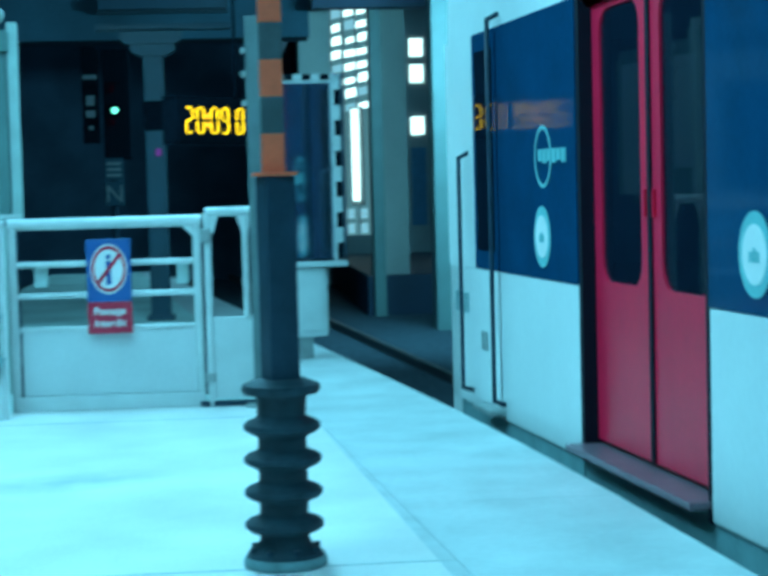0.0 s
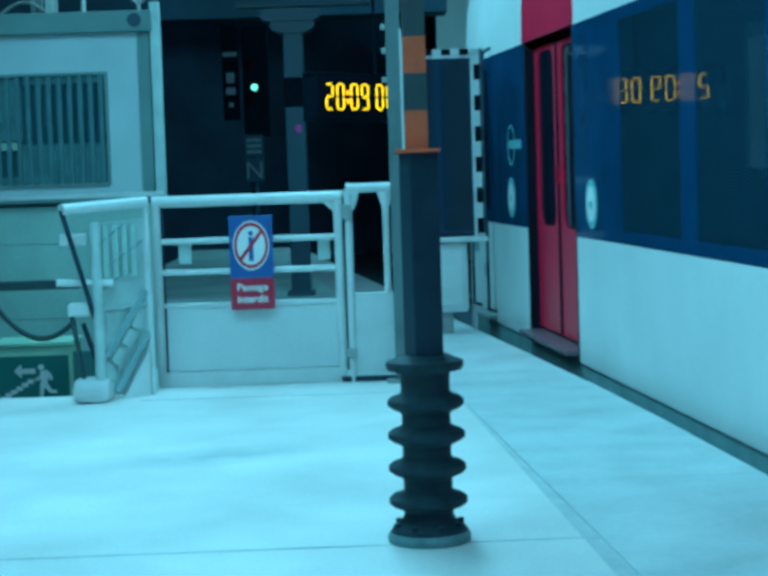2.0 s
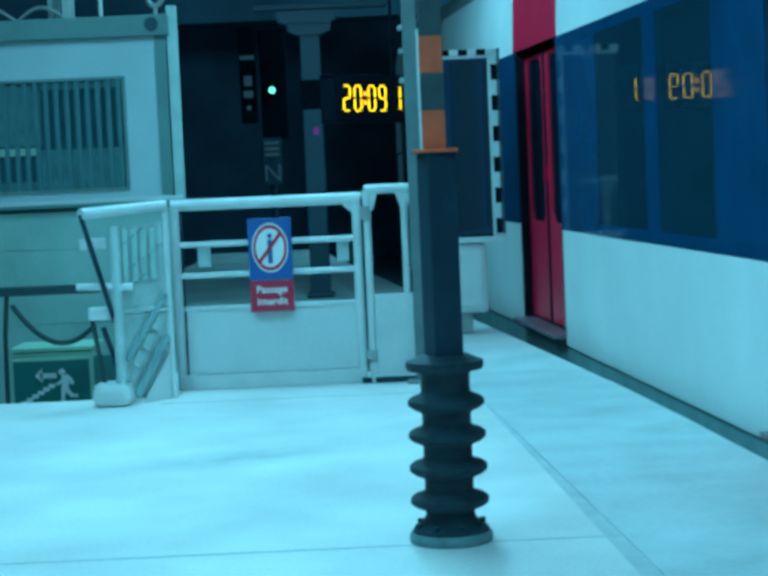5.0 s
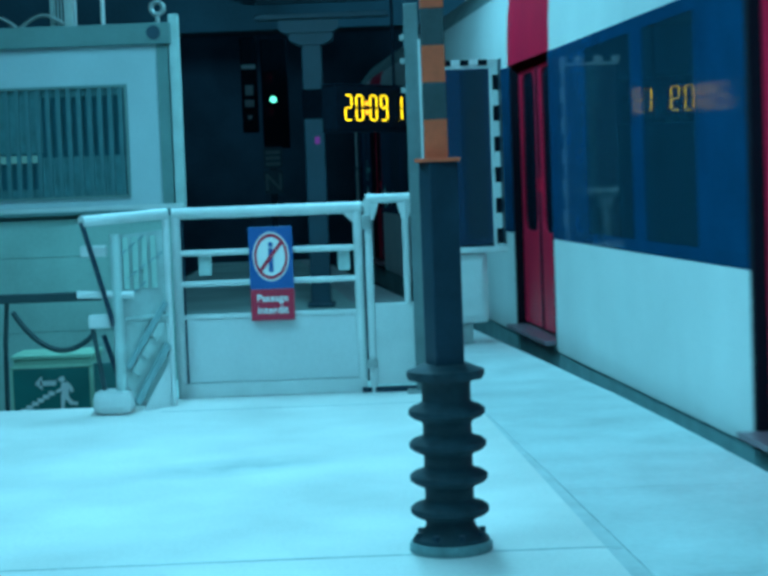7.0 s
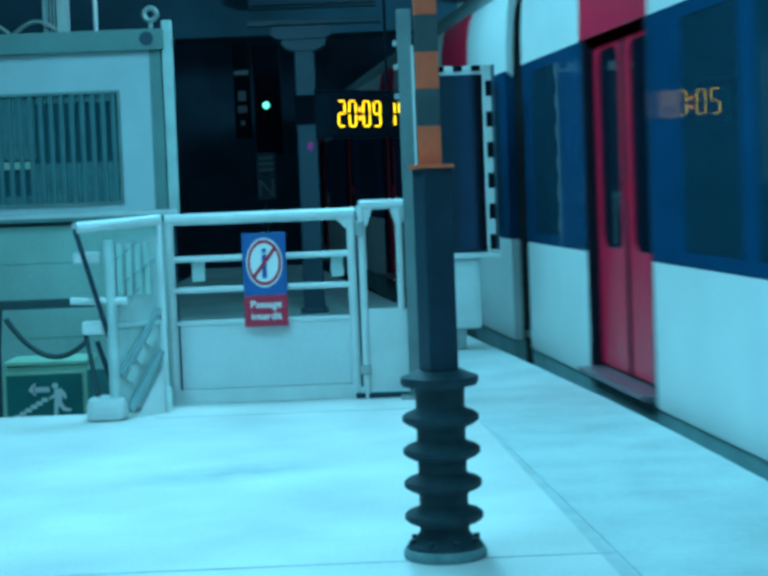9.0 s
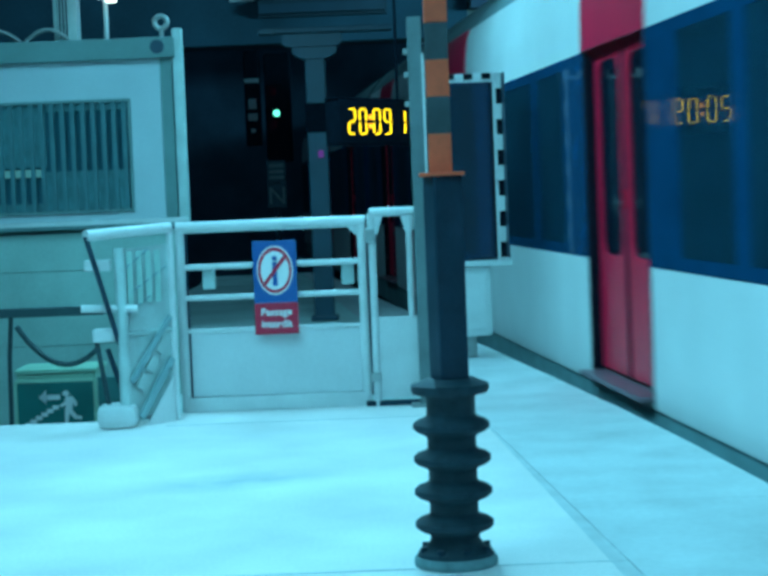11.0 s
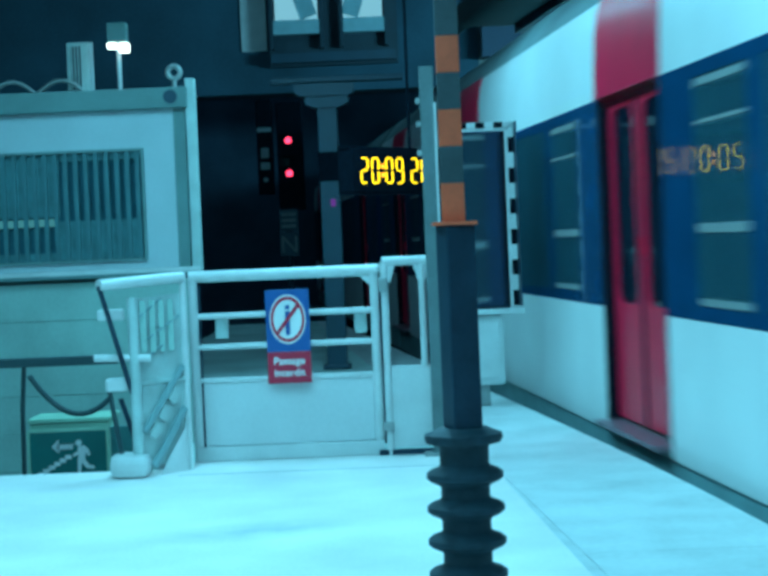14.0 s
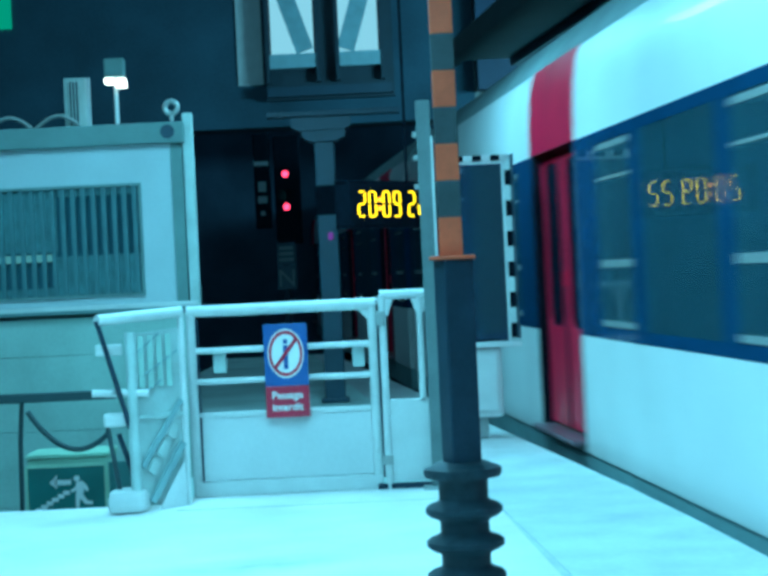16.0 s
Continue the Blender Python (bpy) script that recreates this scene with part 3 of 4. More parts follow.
# ---- canopy column ----
def canopy_column():
    c = thing("canopy_column", pose(-0.585, 16.6, 0), "dark blue-grey steel canopy column with a bracket head", "column")
    part("shaft", box(-0.095, 0.095, -0.09, 0.09, 0, 2.62, 0.012), COLUMN, c)
    part("band", box(-0.105, 0.105, -0.1, 0.1, 1.79, 2.07, 0.008), BLACK, c)
    part("capital", extrude_xz([(-0.3, 2.72), (0.26, 2.72), (0.26, 2.63), (0.2, 2.6), (-0.24, 2.6), (-0.3, 2.63)], -0.14, 0.14), COLUMN, c)
    part("capital", extrude_xz([(-0.21, 2.597), (0.21, 2.597), (0.2, 2.53), (0.12, 2.49), (-0.12, 2.49), (-0.2, 2.53)], -0.12, 0.12), COLUMN, c)
    part("cross_beam", box(-0.53, 0.74, -0.08, 0.08, 2.735, 2.79, 0.01), COLUMN, c)
    for x in (-0.4, 0.0, 0.4):
        part("beam_stiffener", box(x - 0.012, x + 0.012, -0.085, 0.085, 2.73, 2.795), COLUMN, c)
    part("foot", box(-0.13, 0.13, -0.13, 0.13, 0, 0.04, 0.01), COLUMN, c)
    part("purple_lamp", box(0.0, 0.05, -0.1, -0.091, 1.55, 1.62, 0.01), glow("purple_lamp", (0.35, 0.12, 0.75), 0.35), c)
    return c


canopy_column()


# ---- site cabin by the stairs ----
def cabin():
    c = thing("site_cabin", pose(0, 12.5, 0), "white and grey-green site cabin with a barred window", "cabin")
    x0, x1 = -5.6, -1.46
    wx0, wx1, wz0, wz1 = -3.05, -1.797, 1.155, 1.925
    for n, b in (("wall", box(wx1, -1.552, 0, 0.08, 1.08, 2.22)), ("wall", box(x0, wx0, 0, 0.08, 1.08, 2.22)), ("wall", box(wx0, wx1, 0, 0.08, wz1, 2.22)), ("wall", box(wx0, wx1, 0, 0.08, 1.08, wz0))):
        part(n, b, CABINW, c)
    part("side_wall", box(-1.95, -1.87, 0.08, 2.4, 1.08, 2.24), CABINW, c)
    part("back_wall", box(x0, -1.87, 2.4, 2.5, 1.08, 2.3), CABING, c)
    part("floor_slab", box(x0, -1.96, 0.08, 2.4, 1.0, 1.08), CABING, c)
    part("ceiling_slab", box(x0, -1.96, 0.08, 2.4, 2.2, 2.24), CABING, c)
    part("window_pane", box(wx0, wx1, 0.04, 0.046, wz0, wz1), CABGLASS, c)
    part("window_frame", box(wx0 - 0.02, wx0, -0.02, 0.05, wz0, wz1), CABING, c)
    part("window_frame", box(wx1, wx1 + 0.02, -0.02, 0.05, wz0 - 0.02, wz1 + 0.02), CABING, c)
    part("window_frame", box(wx0, wx1, -0.02, 0.05, wz1, wz1 + 0.02), CABING, c)
    part("window_frame", box(wx0, wx1, -0.02, 0.05, wz0 - 0.02, wz0), CABING, c)
    n = 17
    for i in range(n):
        x = wx0 + 0.03 + (wx1 - wx0 - 0.06) * i / (n - 1)
        part("window_bar", box(x - 0.016, x + 0.016, -0.012, 0.008, wz0, wz1), CABBAR, c)
    # plain teal sheets fill the even parts of the window
    part("backing_sheet", box(wx0 + 0.01, -2.4, 0.014, 0.03, 1.475, wz1 - 0.005), TEALSHEET, c, "plain teal sheet behind the bars")
    part("backing_sheet", box(-2.43, wx1 - 0.01, 0.014, 0.03, wz0 + 0.005, 1.44), TEALSHEET, c, "plain teal sheet behind the bars")
    part("backing_sheet", box(-2.39, wx1 - 0.01, 0.014, 0.03, 1.87, wz1 - 0.005), TEALSHEET, c)
    part("backing_sheet", box(wx0 + 0.01, -2.44, 0.014, 0.03, wz0 + 0.005, 1.215), TEALSHEET, c)
    part("lamp_strip", box(-2.95, -2.44, 0.012, 0.03, 1.405, 1.46), CABLIT, c)
    part("desk", box(-3.4, -1.7, 0.5, 1.3, 1.08, 1.3), CABING, c)
    part("fascia", box(x0, x1 + 0.02, -0.06, 0.2, 2.22, 2.37, 0.01), CABING, c)
    part("roof", box(x0, -1.9, 0.2, 2.5, 2.25, 2.37), CABING, c)
    part("corner_trim", box(-1.552, -1.47, -0.01, 0.09, 1.06, 2.22), CABING, c)
    part("corner_post", box(-1.457, -1.387, -0.03, 0.05, 1.03, 2.43, 0.01), MESHP, c, "pale corner post")
    part("sill_rail", box(x0, -1.4, -0.05, 0.06, 1.045, 1.078, 0.004), WHITEP, c)
    part("sill_rail", box(x0, -1.39, -0.055, 0.05, 1.02, 1.044, 0.004), CABING, c)
    for i in range(6):
        z = 0.98 - 0.27 * i
        part("siding_board", box(x0, -1.45, 0.0 + 0.004 * (i % 2), 0.06, z - 0.2565, z + 0.012, 0.003), SIDING, c)
    bm = bmesh.new()
    for i in range(20):
        a, b = 2 * math.pi * i / 20, 2 * math.pi * (i + 1) / 20
        bm_tube(bm, (0.045 * math.cos(a), 0, 0.045 * math.sin(a)), (0.045 * math.cos(b), 0, 0.045 * math.sin(b)), 0.019, None, 8)
    r = part("lifting_ring", bm, GALV, c, smooth=True)
    r.matrix_local = pose(-1.53, -0.02, 2.475)
    part("pulley", tube((-1.56, -0.075, 2.3), (-1.56, -0.062, 2.3), 0.05, None, 20), COLUMN, c)
    part("ring_shank", tube((-1.53, -0.02, 2.32), (-1.53, -0.02, 2.43), 0.016), GALV, c)
    return c


cabin()


def ac_unit():
    a = thing("air_conditioner", pose(-2.285, 12.9, 2.371), "pale grey outdoor air conditioning unit on the cabin roof", "air conditioner")
    part("casing", box(-0.09, 0.075, 0.0, 0.2, 0, 0.4, 0.01), MESHP, a)
    part("grille_back", box(-0.06, 0.025, -0.006, -0.001, 0.03, 0.37), DARKPOST, a)
    for i in range(4):
        x = -0.055 + 0.024 * i
        part("grille_slat", box(x, x + 0.009, -0.014, -0.006, 0.03, 0.37), MESHP, a)
    for z in (0.14, 0.25):
        part("grille_bar", box(-0.06, 0.025, -0.016, -0.0145, z, z + 0.008), CABING, a)
    part("edge_post", box(0.078, 0.1, 0.02, 0.06, 0, 0.4, 0.004), CABINW, a)
    return a


ac_unit()
hose = cable("pipe_bundle", [Vector((-2.95 + 0.03 * i, 12.8, 2.385 + 0.1 * abs(math.sin(i * 0.26)))) for i in range(24)], 0.016, GALV)
tagged(hose, "grey bent pipes lying on the cabin roof", "pipe")


def flood_lamp():
    f = thing("flood_lamp", pose(-1.97, 12.8, 2.371), "small lit floodlight on a short white pole", "lamp")
    part("pole", tube((0, 0, 0), (0, 0, 0.34), 0.016), WHITEP, f, smooth=True)
    part("head", box(-0.075, 0.07, -0.06, 0.06, 0.372, 0.515, 0.015), CABING, f)
    part("bulb", box(-0.075, -0.008, -0.06, 0.04, 0.328, 0.37, 0.012), LAMPW, f, "glowing white bulb")
    part("bulb", box(0.01, 0.08, -0.06, 0.04, 0.298, 0.365, 0.012), LAMPW, f, "glowing white bulb")
    return f


flood_lamp()


# ---- stairwell things ----
def exit_sign():
    e = thing("exit_sign", pose(-2.014, 10.4, -0.135), "dark green exit sign with a pale stair pictogram", "sign")
    part("plate", box(-0.23, 0.23, 0, 0.02, -0.05, 0.27, 0.004), GREEN, e)
    part("border", box(-0.245, -0.231, -0.004, 0.02, -0.05, 0.28), PALEGREEN, e)
    part("border", box(0.231, 0.245, -0.004, 0.02, -0.05, 0.28), PALEGREEN, e)
    part("border", box(-0.245, 0.245, -0.004, 0.02, 0.271, 0.285), PALEGREEN, e)
    for k in range(6):
        part("stair_mark", box(-0.19 + 0.034 * k, -0.152 + 0.034 * k, -0.004, -0.001, 0.005 + 0.02 * k, 0.03 + 0.02 * k), SIGNW, e)
    part("arrow_mark", box(-0.07, 0.03, -0.004, -0.001, 0.165, 0.195), SIGNW, e)
    part("arrow_mark", extrude_xz([(-0.1, 0.18), (-0.055, 0.225), (-0.055, 0.14)], -0.004, -0.001), SIGNW, e)
    part("figure_mark", extrude_xz([(0.04, 0.2), (0.055, 0.218), (0.075, 0.218), (0.085, 0.2), (0.075, 0.184), (0.055, 0.184)], -0.004, -0.001), SIGNW, e)
    part("figure_mark", extrude_xz([(0.06, 0.18), (0.1, 0.185), (0.125, 0.155), (0.132, 0.125), (0.118, 0.12), (0.105, 0.145), (0.1, 0.1), (0.125, 0.065), (0.155, 0.06), (0.155, 0.042), (0.11, 0.045), (0.08, 0.08), (0.072, 0.025), (0.052, 0.025), (0.055, 0.1), (0.062, 0.13), (0.03, 0.118), (0.024, 0.132), (0.055, 0.15)], -0.004, -0.001), SIGNW, e)
    part("side_plate", box(0.256, 0.4, 0.012, 0.03, -0.05, 0.29, 0.004), SIDEGREEN, e, "plain teal plate beside the sign")
    part("stand", box(-0.2, 0.2, 0.03, 0.06, -0.885, 0.25), CABING, e)
    return e


exit_sign()
gb = thing("pale_green_cabinet", pose(-2.0, 10.9, 0), "pale yellow-green equipment cabinet behind the exit sign", "cabinet")
part("body", box(-0.35, 0.15, 0.0, 0.4, -1.02, 0.14, 0.01), PALEGREEN, gb)
part("lid", box(-0.36, 0.16, -0.012, 0.41, 0.142, 0.17, 0.006), PALEGREEN, gb)
part("lock_plate", box(-0.3, -0.22, -0.02, -0.001, -0.02, 0.05), CABING, gb)
bar = part("cable_tray", box(-2.6, -1.66, 10.2, 10.26, 0.545, 0.6, 0.008), CABLE)
tagged(bar, "dark cable tray bar across the stairwell", "cable tray")
pts = []
for i in range(15):
    k = i / 14
    pts.append(Vector((-2.18 + 0.48 * k, 10.18, 0.58 - 0.32 * math.sin(math.pi * (0.06 + 0.72 * k)) ** 0.8)))
hc = cable("hanging_cable", pts, 0.016, CABLE)
tagged(hc, "thick black cable hanging in a loop", "cable")
uc = cable("upright_conduit", [Vector((-2.235, 10.3, 0.55)), Vector((-2.255, 10.3, 0.3)), Vector((-2.28, 10.3, -1.0))], 0.014, CABLE)
tagged(uc, "dark upright conduit beside the exit sign", "conduit")
setting("stair_wall", box(-9, -1.2, 9.4, 9.5, -3.0, -1.0), DIRTY)
setting("stair_side_wall", box(-1.3, -1.2, 9.5, 14.0, -1.02, -0.006), DIRTY)

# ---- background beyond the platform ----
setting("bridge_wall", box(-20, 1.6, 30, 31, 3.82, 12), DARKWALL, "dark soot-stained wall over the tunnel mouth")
# lens veil over the dark tunnel is put into this raised base colour
TUNNEL = mat("hazed_tunnel_soot", (0.08, 0.16, 0.24), 0.95, 0, 0.4, 0.8, 0.3, 20)
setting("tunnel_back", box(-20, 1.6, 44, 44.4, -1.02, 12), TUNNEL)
setting("upper_wall", box(1.61, 9, 29.0, 29.35, 4.2, 12), NAVY, "dark wall above the far openings")
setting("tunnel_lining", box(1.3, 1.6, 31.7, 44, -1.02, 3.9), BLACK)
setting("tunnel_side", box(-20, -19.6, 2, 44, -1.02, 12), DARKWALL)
setting("far_wall", box(2.8, 3.26, 30.2, 30.6, -1.02, 12), MIDWALL, "pale grey concrete wall across the track")
setting("far_pier", box(2.6, 2.79, 29.6, 30.2, -1.02, 12), CABING)
setting("far_pier", box(3.27, 3.75, 26.4, 26.9, -1.02, 12), CABING)
setting("far_pier", box(4.25, 9.0, 30.2, 30.6, -1.02, 12), MIDWALL)
setting("grey_pier", box(1.45, 2.0, 31, 31.6, 2.4, 12), MIDWALL)
setting("opposite_platform", box(2.5, 30, 29.9, 60, -1.02, -0.33), NAVY)
setting("opposite_wall", box(7.0, 7.4, -8, 30.2, -1.02, 5.5), NAVY, "dark blue hoarding across the tracks")


def lit_tower():
    t = thing("lit_hall_front", pose(2.3, 40, 0), "brightly lit glazed hall front seen beyond the tracks", "building")
    part("wall", box(-0.6, 3.2, 0, 0.4, -1.02, 12), CABINW, t)
    # emitting sheet added for the light on the structure between windows
    part("glazing", box(0.28, 1.2, -0.02, -0.004, 0.1, 6.4), glow("lit_structure_glow", (0.25, 0.75, 0.9), 0.3), t, "dim glowing sheet for the lit structure between the windows")
    rnd = random.Random(4)
    for r in range(10):
        for k in range(3):
            z = 2.9 + 0.31 * r + 0.05 * k
            x = 0.44 + 0.29 * k + rnd.uniform(-0.02, 0.02)
            h = rnd.uniform(0.12, 0.22)
            w = rnd.uniform(0.09, 0.135)
            part("window", extrude_xz([(x - w, z), (x + w, z + 0.05), (x + w, z + 0.05 + h), (x - w, z + h)], -0.05, -0.025), TOWERW if rnd.random() < 0.8 else HALLW, t)
    for x in (0.28, 0.585, 0.875, 1.2):
        part("mullion", box(x - 0.015, x + 0.015, -0.09, -0.055, 0.1, 6.4), CABINW, t)
    part("light_shaft", box(0.7, 1.0, -0.2, -0.05, 0.8, 3.05), CABINW, t, "pale lit shaft")
    # glowing strip added to make the pale shaft look lit
    part("shaft_glow", box(0.72, 0.88, -0.26, -0.21, 0.9, 3.0), TOWERW, t)
    for k in range(2):
        for r in range(2):
            part("window", box(0.56 + 0.3 * k, 0.76 + 0.3 * k, -0.05, -0.02, 0.15 + 0.34 * r, 0.38 + 0.34 * r), HALLW, t)
    part("blue_door", box(2.1, 2.45, -0.03, -0.005, 0.3, 2.1), mat("door_blue", (0.06, 0.3, 0.55)), t)
    for z in (3.6, 4.2, 2.4):
        part("window", box(2.12, 2.42, -0.03, -0.005, z, z + 0.4), TOWERW, t)
    return t


lit_tower()


SILL = mat("hall_steel", (0.3, 0.5, 0.55), 0.5)
HALLDARK = mat("hall_dark_frame", (0.012, 0.04, 0.06), 0.6)


def hall_windows():
    h = thing("upper_hall_window", pose(0, 29.4, -0.06), "pair of lit hall windows with diagonal braces in a dark frame", "window")
    k = 29.4 / 16.6

    def X(x):
        return x * k

    def Z(z):
        return 1.2 + (z - 1.2) * k
    part("frame", box(X(-1.12), X(0.12), 0.3, 0.5, Z(2.95), Z(5.2)), HALLDARK, h)
    for a, b in ((-1.05, -0.64), (-0.41, -0.02)):
        part("lit_pane", box(X(a), X(b), 0.1, 0.12, Z(3.38), Z(5.0)), HALLW, h)
        part("sill", box(X(a) - 0.03, X(b) + 0.03, 0.0, 0.2, Z(3.24), Z(3.375)), SILL, h)
        part("brace", beam((X(a if a < -0.6 else b), 0.05, Z(4.4)), (X((a + b) / 2 + (0.12 if a < -0.6 else -0.12)), 0.05, Z(3.4)), 0.05, 0.3), SILL, h)
    for a in (-1.1, -0.62, -0.43, 0.0):
        part("mullion", box(X(a), X(a) + 0.06, -0.02, 0.2, Z(3.1), Z(5.2)), HALLDARK, h)
    part("lower_beam", box(X(-1.1), X(0.1), 0.0, 0.25, Z(2.97), Z(3.06)), COLUMN, h)
    return h


hall_windows()
hs = thing("wall_banner", pose(-2.26, 29.94, 4.55), "pale blue-grey board fixed on the dark bridge wall", "board")
part("plate", box(-0.22, 0.22, 0, 0.05, 0, 2.4, 0.01), WHITEP, hs)
gs = thing("green_sign", pose(-6.85, 29.94, 5.72), "small bright green lit sign on the dark wall", "sign")
part("plate", box(-0.5, 0.5, 0, 0.05, 0, 0.65, 0.01), glow("green_sign_face", (0.0, 0.35, 0.22), 0.8), gs)

CANOPYM = mat("canopy_paint", (0.02, 0.052, 0.062), 0.6, 0, 0.25, 1.5, 0.1, 40)
# canopy over the track, far on
setting("canopy_over_track", quad_slab([(edge_x(6) + 1.2, 6), (8, 6), (8, 22.4), (edge_x(22.4) + 1.2, 22.4)], 3.9, 4.05), CANOPYM, "grey-green canopy over the track")
for dy in (0.0, 0.9, 1.8):
    setting("canopy_beam", beam((edge_x(6) + 1.25 + dy, 6, 3.83 + 0.02 * dy), (edge_x(22.4) + 1.25 + dy, 22.3, 3.83 + 0.02 * dy), 0.14, 0.12), COLUMN if dy else CANOPYM, "steel beam along the track canopy")
# fittings added out of view to carry the fill on the train roof
for ly in (9.0, 15.0, 21.0):
    tl = thing("track_lamp", pose(4.5 - 0.0966 * ly, ly, 3.88), "slim added tube fitting, out of view under the track canopy", "lamp", "track canopy lamps")
    part("casing", box(-0.12, 0.12, -0.9, 0.9, -0.012, 0.019, 0.005), WHITEP, tl)
    for e in (-0.93, 0.93):
        part("end_cap", box(-0.12, 0.12, e - 0.028, e + 0.028, -0.03, 0.019, 0.006), GALV, tl)
setting("canopy", box(-9, 1.0, -8, 13.8, 3.62, 3.75), CABING, "platform canopy roof")
for lx, ly, lp in LAMPS:
    lf = thing("tube_lamp", pose(lx, ly, 3.5), "fluorescent tube fitting under the canopy", "lamp", "platform lamps")
    part("casing", box(-0.13, 0.13, -0.78, 0.78, -0.03, 0.03, 0.008), WHITEP, lf)
    part("bracket", box(-0.05, 0.05, -0.4, 0.4, 0.03, 0.12), GALV, lf)

# ---- track ----
for off in (0.7, 2.13):
    a = Vector((2.272 + 0.0966 * 40 + off, -40, -0.98))
    b = Vector((2.272 - 0.0966 * 60 + off, 60, -0.98))
    setting("track_rail", beam(a, b, 0.07, 0.14), STEEL, "steel running rail")

# ---- the train ----
TURN = 90 + math.degrees(math.atan(0.0966))
Z_BAND, Z_TOP, Z_DOOR = 0.755, 2.0, 2.07
OPEN = 1.53
shared = {}


def put(name, key, make, material, parent, m=None, label="", smooth=False):
    """A part whose mesh is shared by all alike parts."""
    if key not in shared:
        shared[key] = mesh_of(name, make(), material, smooth)
    o = new(name, shared[key])
    o.parent = parent
    if m is not None:
        o.matrix_local = m
    if label:
        o["label"] = label
    return o


CANTRAIL = [(0.0, 2.0), (-0.004, 2.2), (-0.016, 2.4), (-0.04, 2.54), (-0.065, 2.605)]
ROOFTOP = [(-0.068, 2.6), (-0.14, 2.72), (-0.3, 2.9), (-0.6, 3.06), (-1.0, 3.15), (-1.4, 3.18), (-1.9, 3.13), (-2.4, 2.95), (-2.7, 2.6), (-2.8, 2.0)]


def roof_bm(x0, x1, prof, grow=0.0):
    """A curved shell along x: the white cantrail or the rooftop above it."""
    bm = bmesh.new()
    rows = []
    for x in (x0, x1):
        out = [bm.verts.new((x, y + grow, z + grow)) for y, z in prof]
        inn = [bm.verts.new((x, y * 0.96 - 0.05, z - 0.05)) for y, z in prof]
        rows.append((out, inn))
    (a, ai), (b, bi) = rows
    for i in range(len(prof) - 1):
        bm.faces.new((a[i], b[i], b[i + 1], a[i + 1]))
        bm.faces.new((ai[i + 1], bi[i + 1], bi[i], ai[i]))
        bm.faces.new((a[i + 1], ai[i + 1], ai[i], a[i]))
        bm.faces.new((b[i], bi[i], bi[i + 1], b[i + 1]))
    bm.faces.new((a[0], ai[0], bi[0], b[0]))
    bm.faces.new((b[-1], bi[-1], ai[-1], a[-1]))
    bmesh.ops.recalc_face_normals(bm, faces=bm.faces)
    return bm


def leaf_bm(w):
    """Half a door leaf with a rounded window hole, x from 0 to w, z from 0.09 to 2.05."""
    hx0, hx1, hz0, hz1, r = 0.1, w - 0.1, 0.78, 1.93, 0.1
    bm = bmesh.new()
    inner = []
    for cx, cz, a0 in ((hx1 - r, hz1 - r, 0), (hx0 + r, hz1 - r, 90), (hx0 + r, hz0 + r, 180), (hx1 - r, hz0 + r, 270)):
        for k in range(5):
            a = radians(a0 + 22.5 * k)
            inner.append((cx + r * math.cos(a), cz + r * math.sin(a)))
    corner = [(w, 2.05), (0, 2.05), (0, 0.09), (w, 0.09)]
    y0, y1 = 0.0, -0.035
    outf = [bm.verts.new((x, y0, z)) for x, z in corner]
    inf = [bm.verts.new((x, y0, z)) for x, z in inner]
    inb = [bm.verts.new((x, y1, z)) for x, z in inner]
    for q in range(4):
        arc = inf[q * 5:q * 5 + 5]
        for i in range(4):
            bm.faces.new((outf[q], arc[i + 1], arc[i]))
        nxt = (q + 1) % 4
        bm.faces.new((outf[q], outf[nxt], inf[nxt * 5], arc[4]))
    n = len(inner)
    for i in range(n):
        bm.faces.new((inf[i], inf[(i + 1) % n], inb[(i + 1) % n], inb[i]))
    bmesh.ops.recalc_face_normals(bm, faces=bm.faces)
    return bm


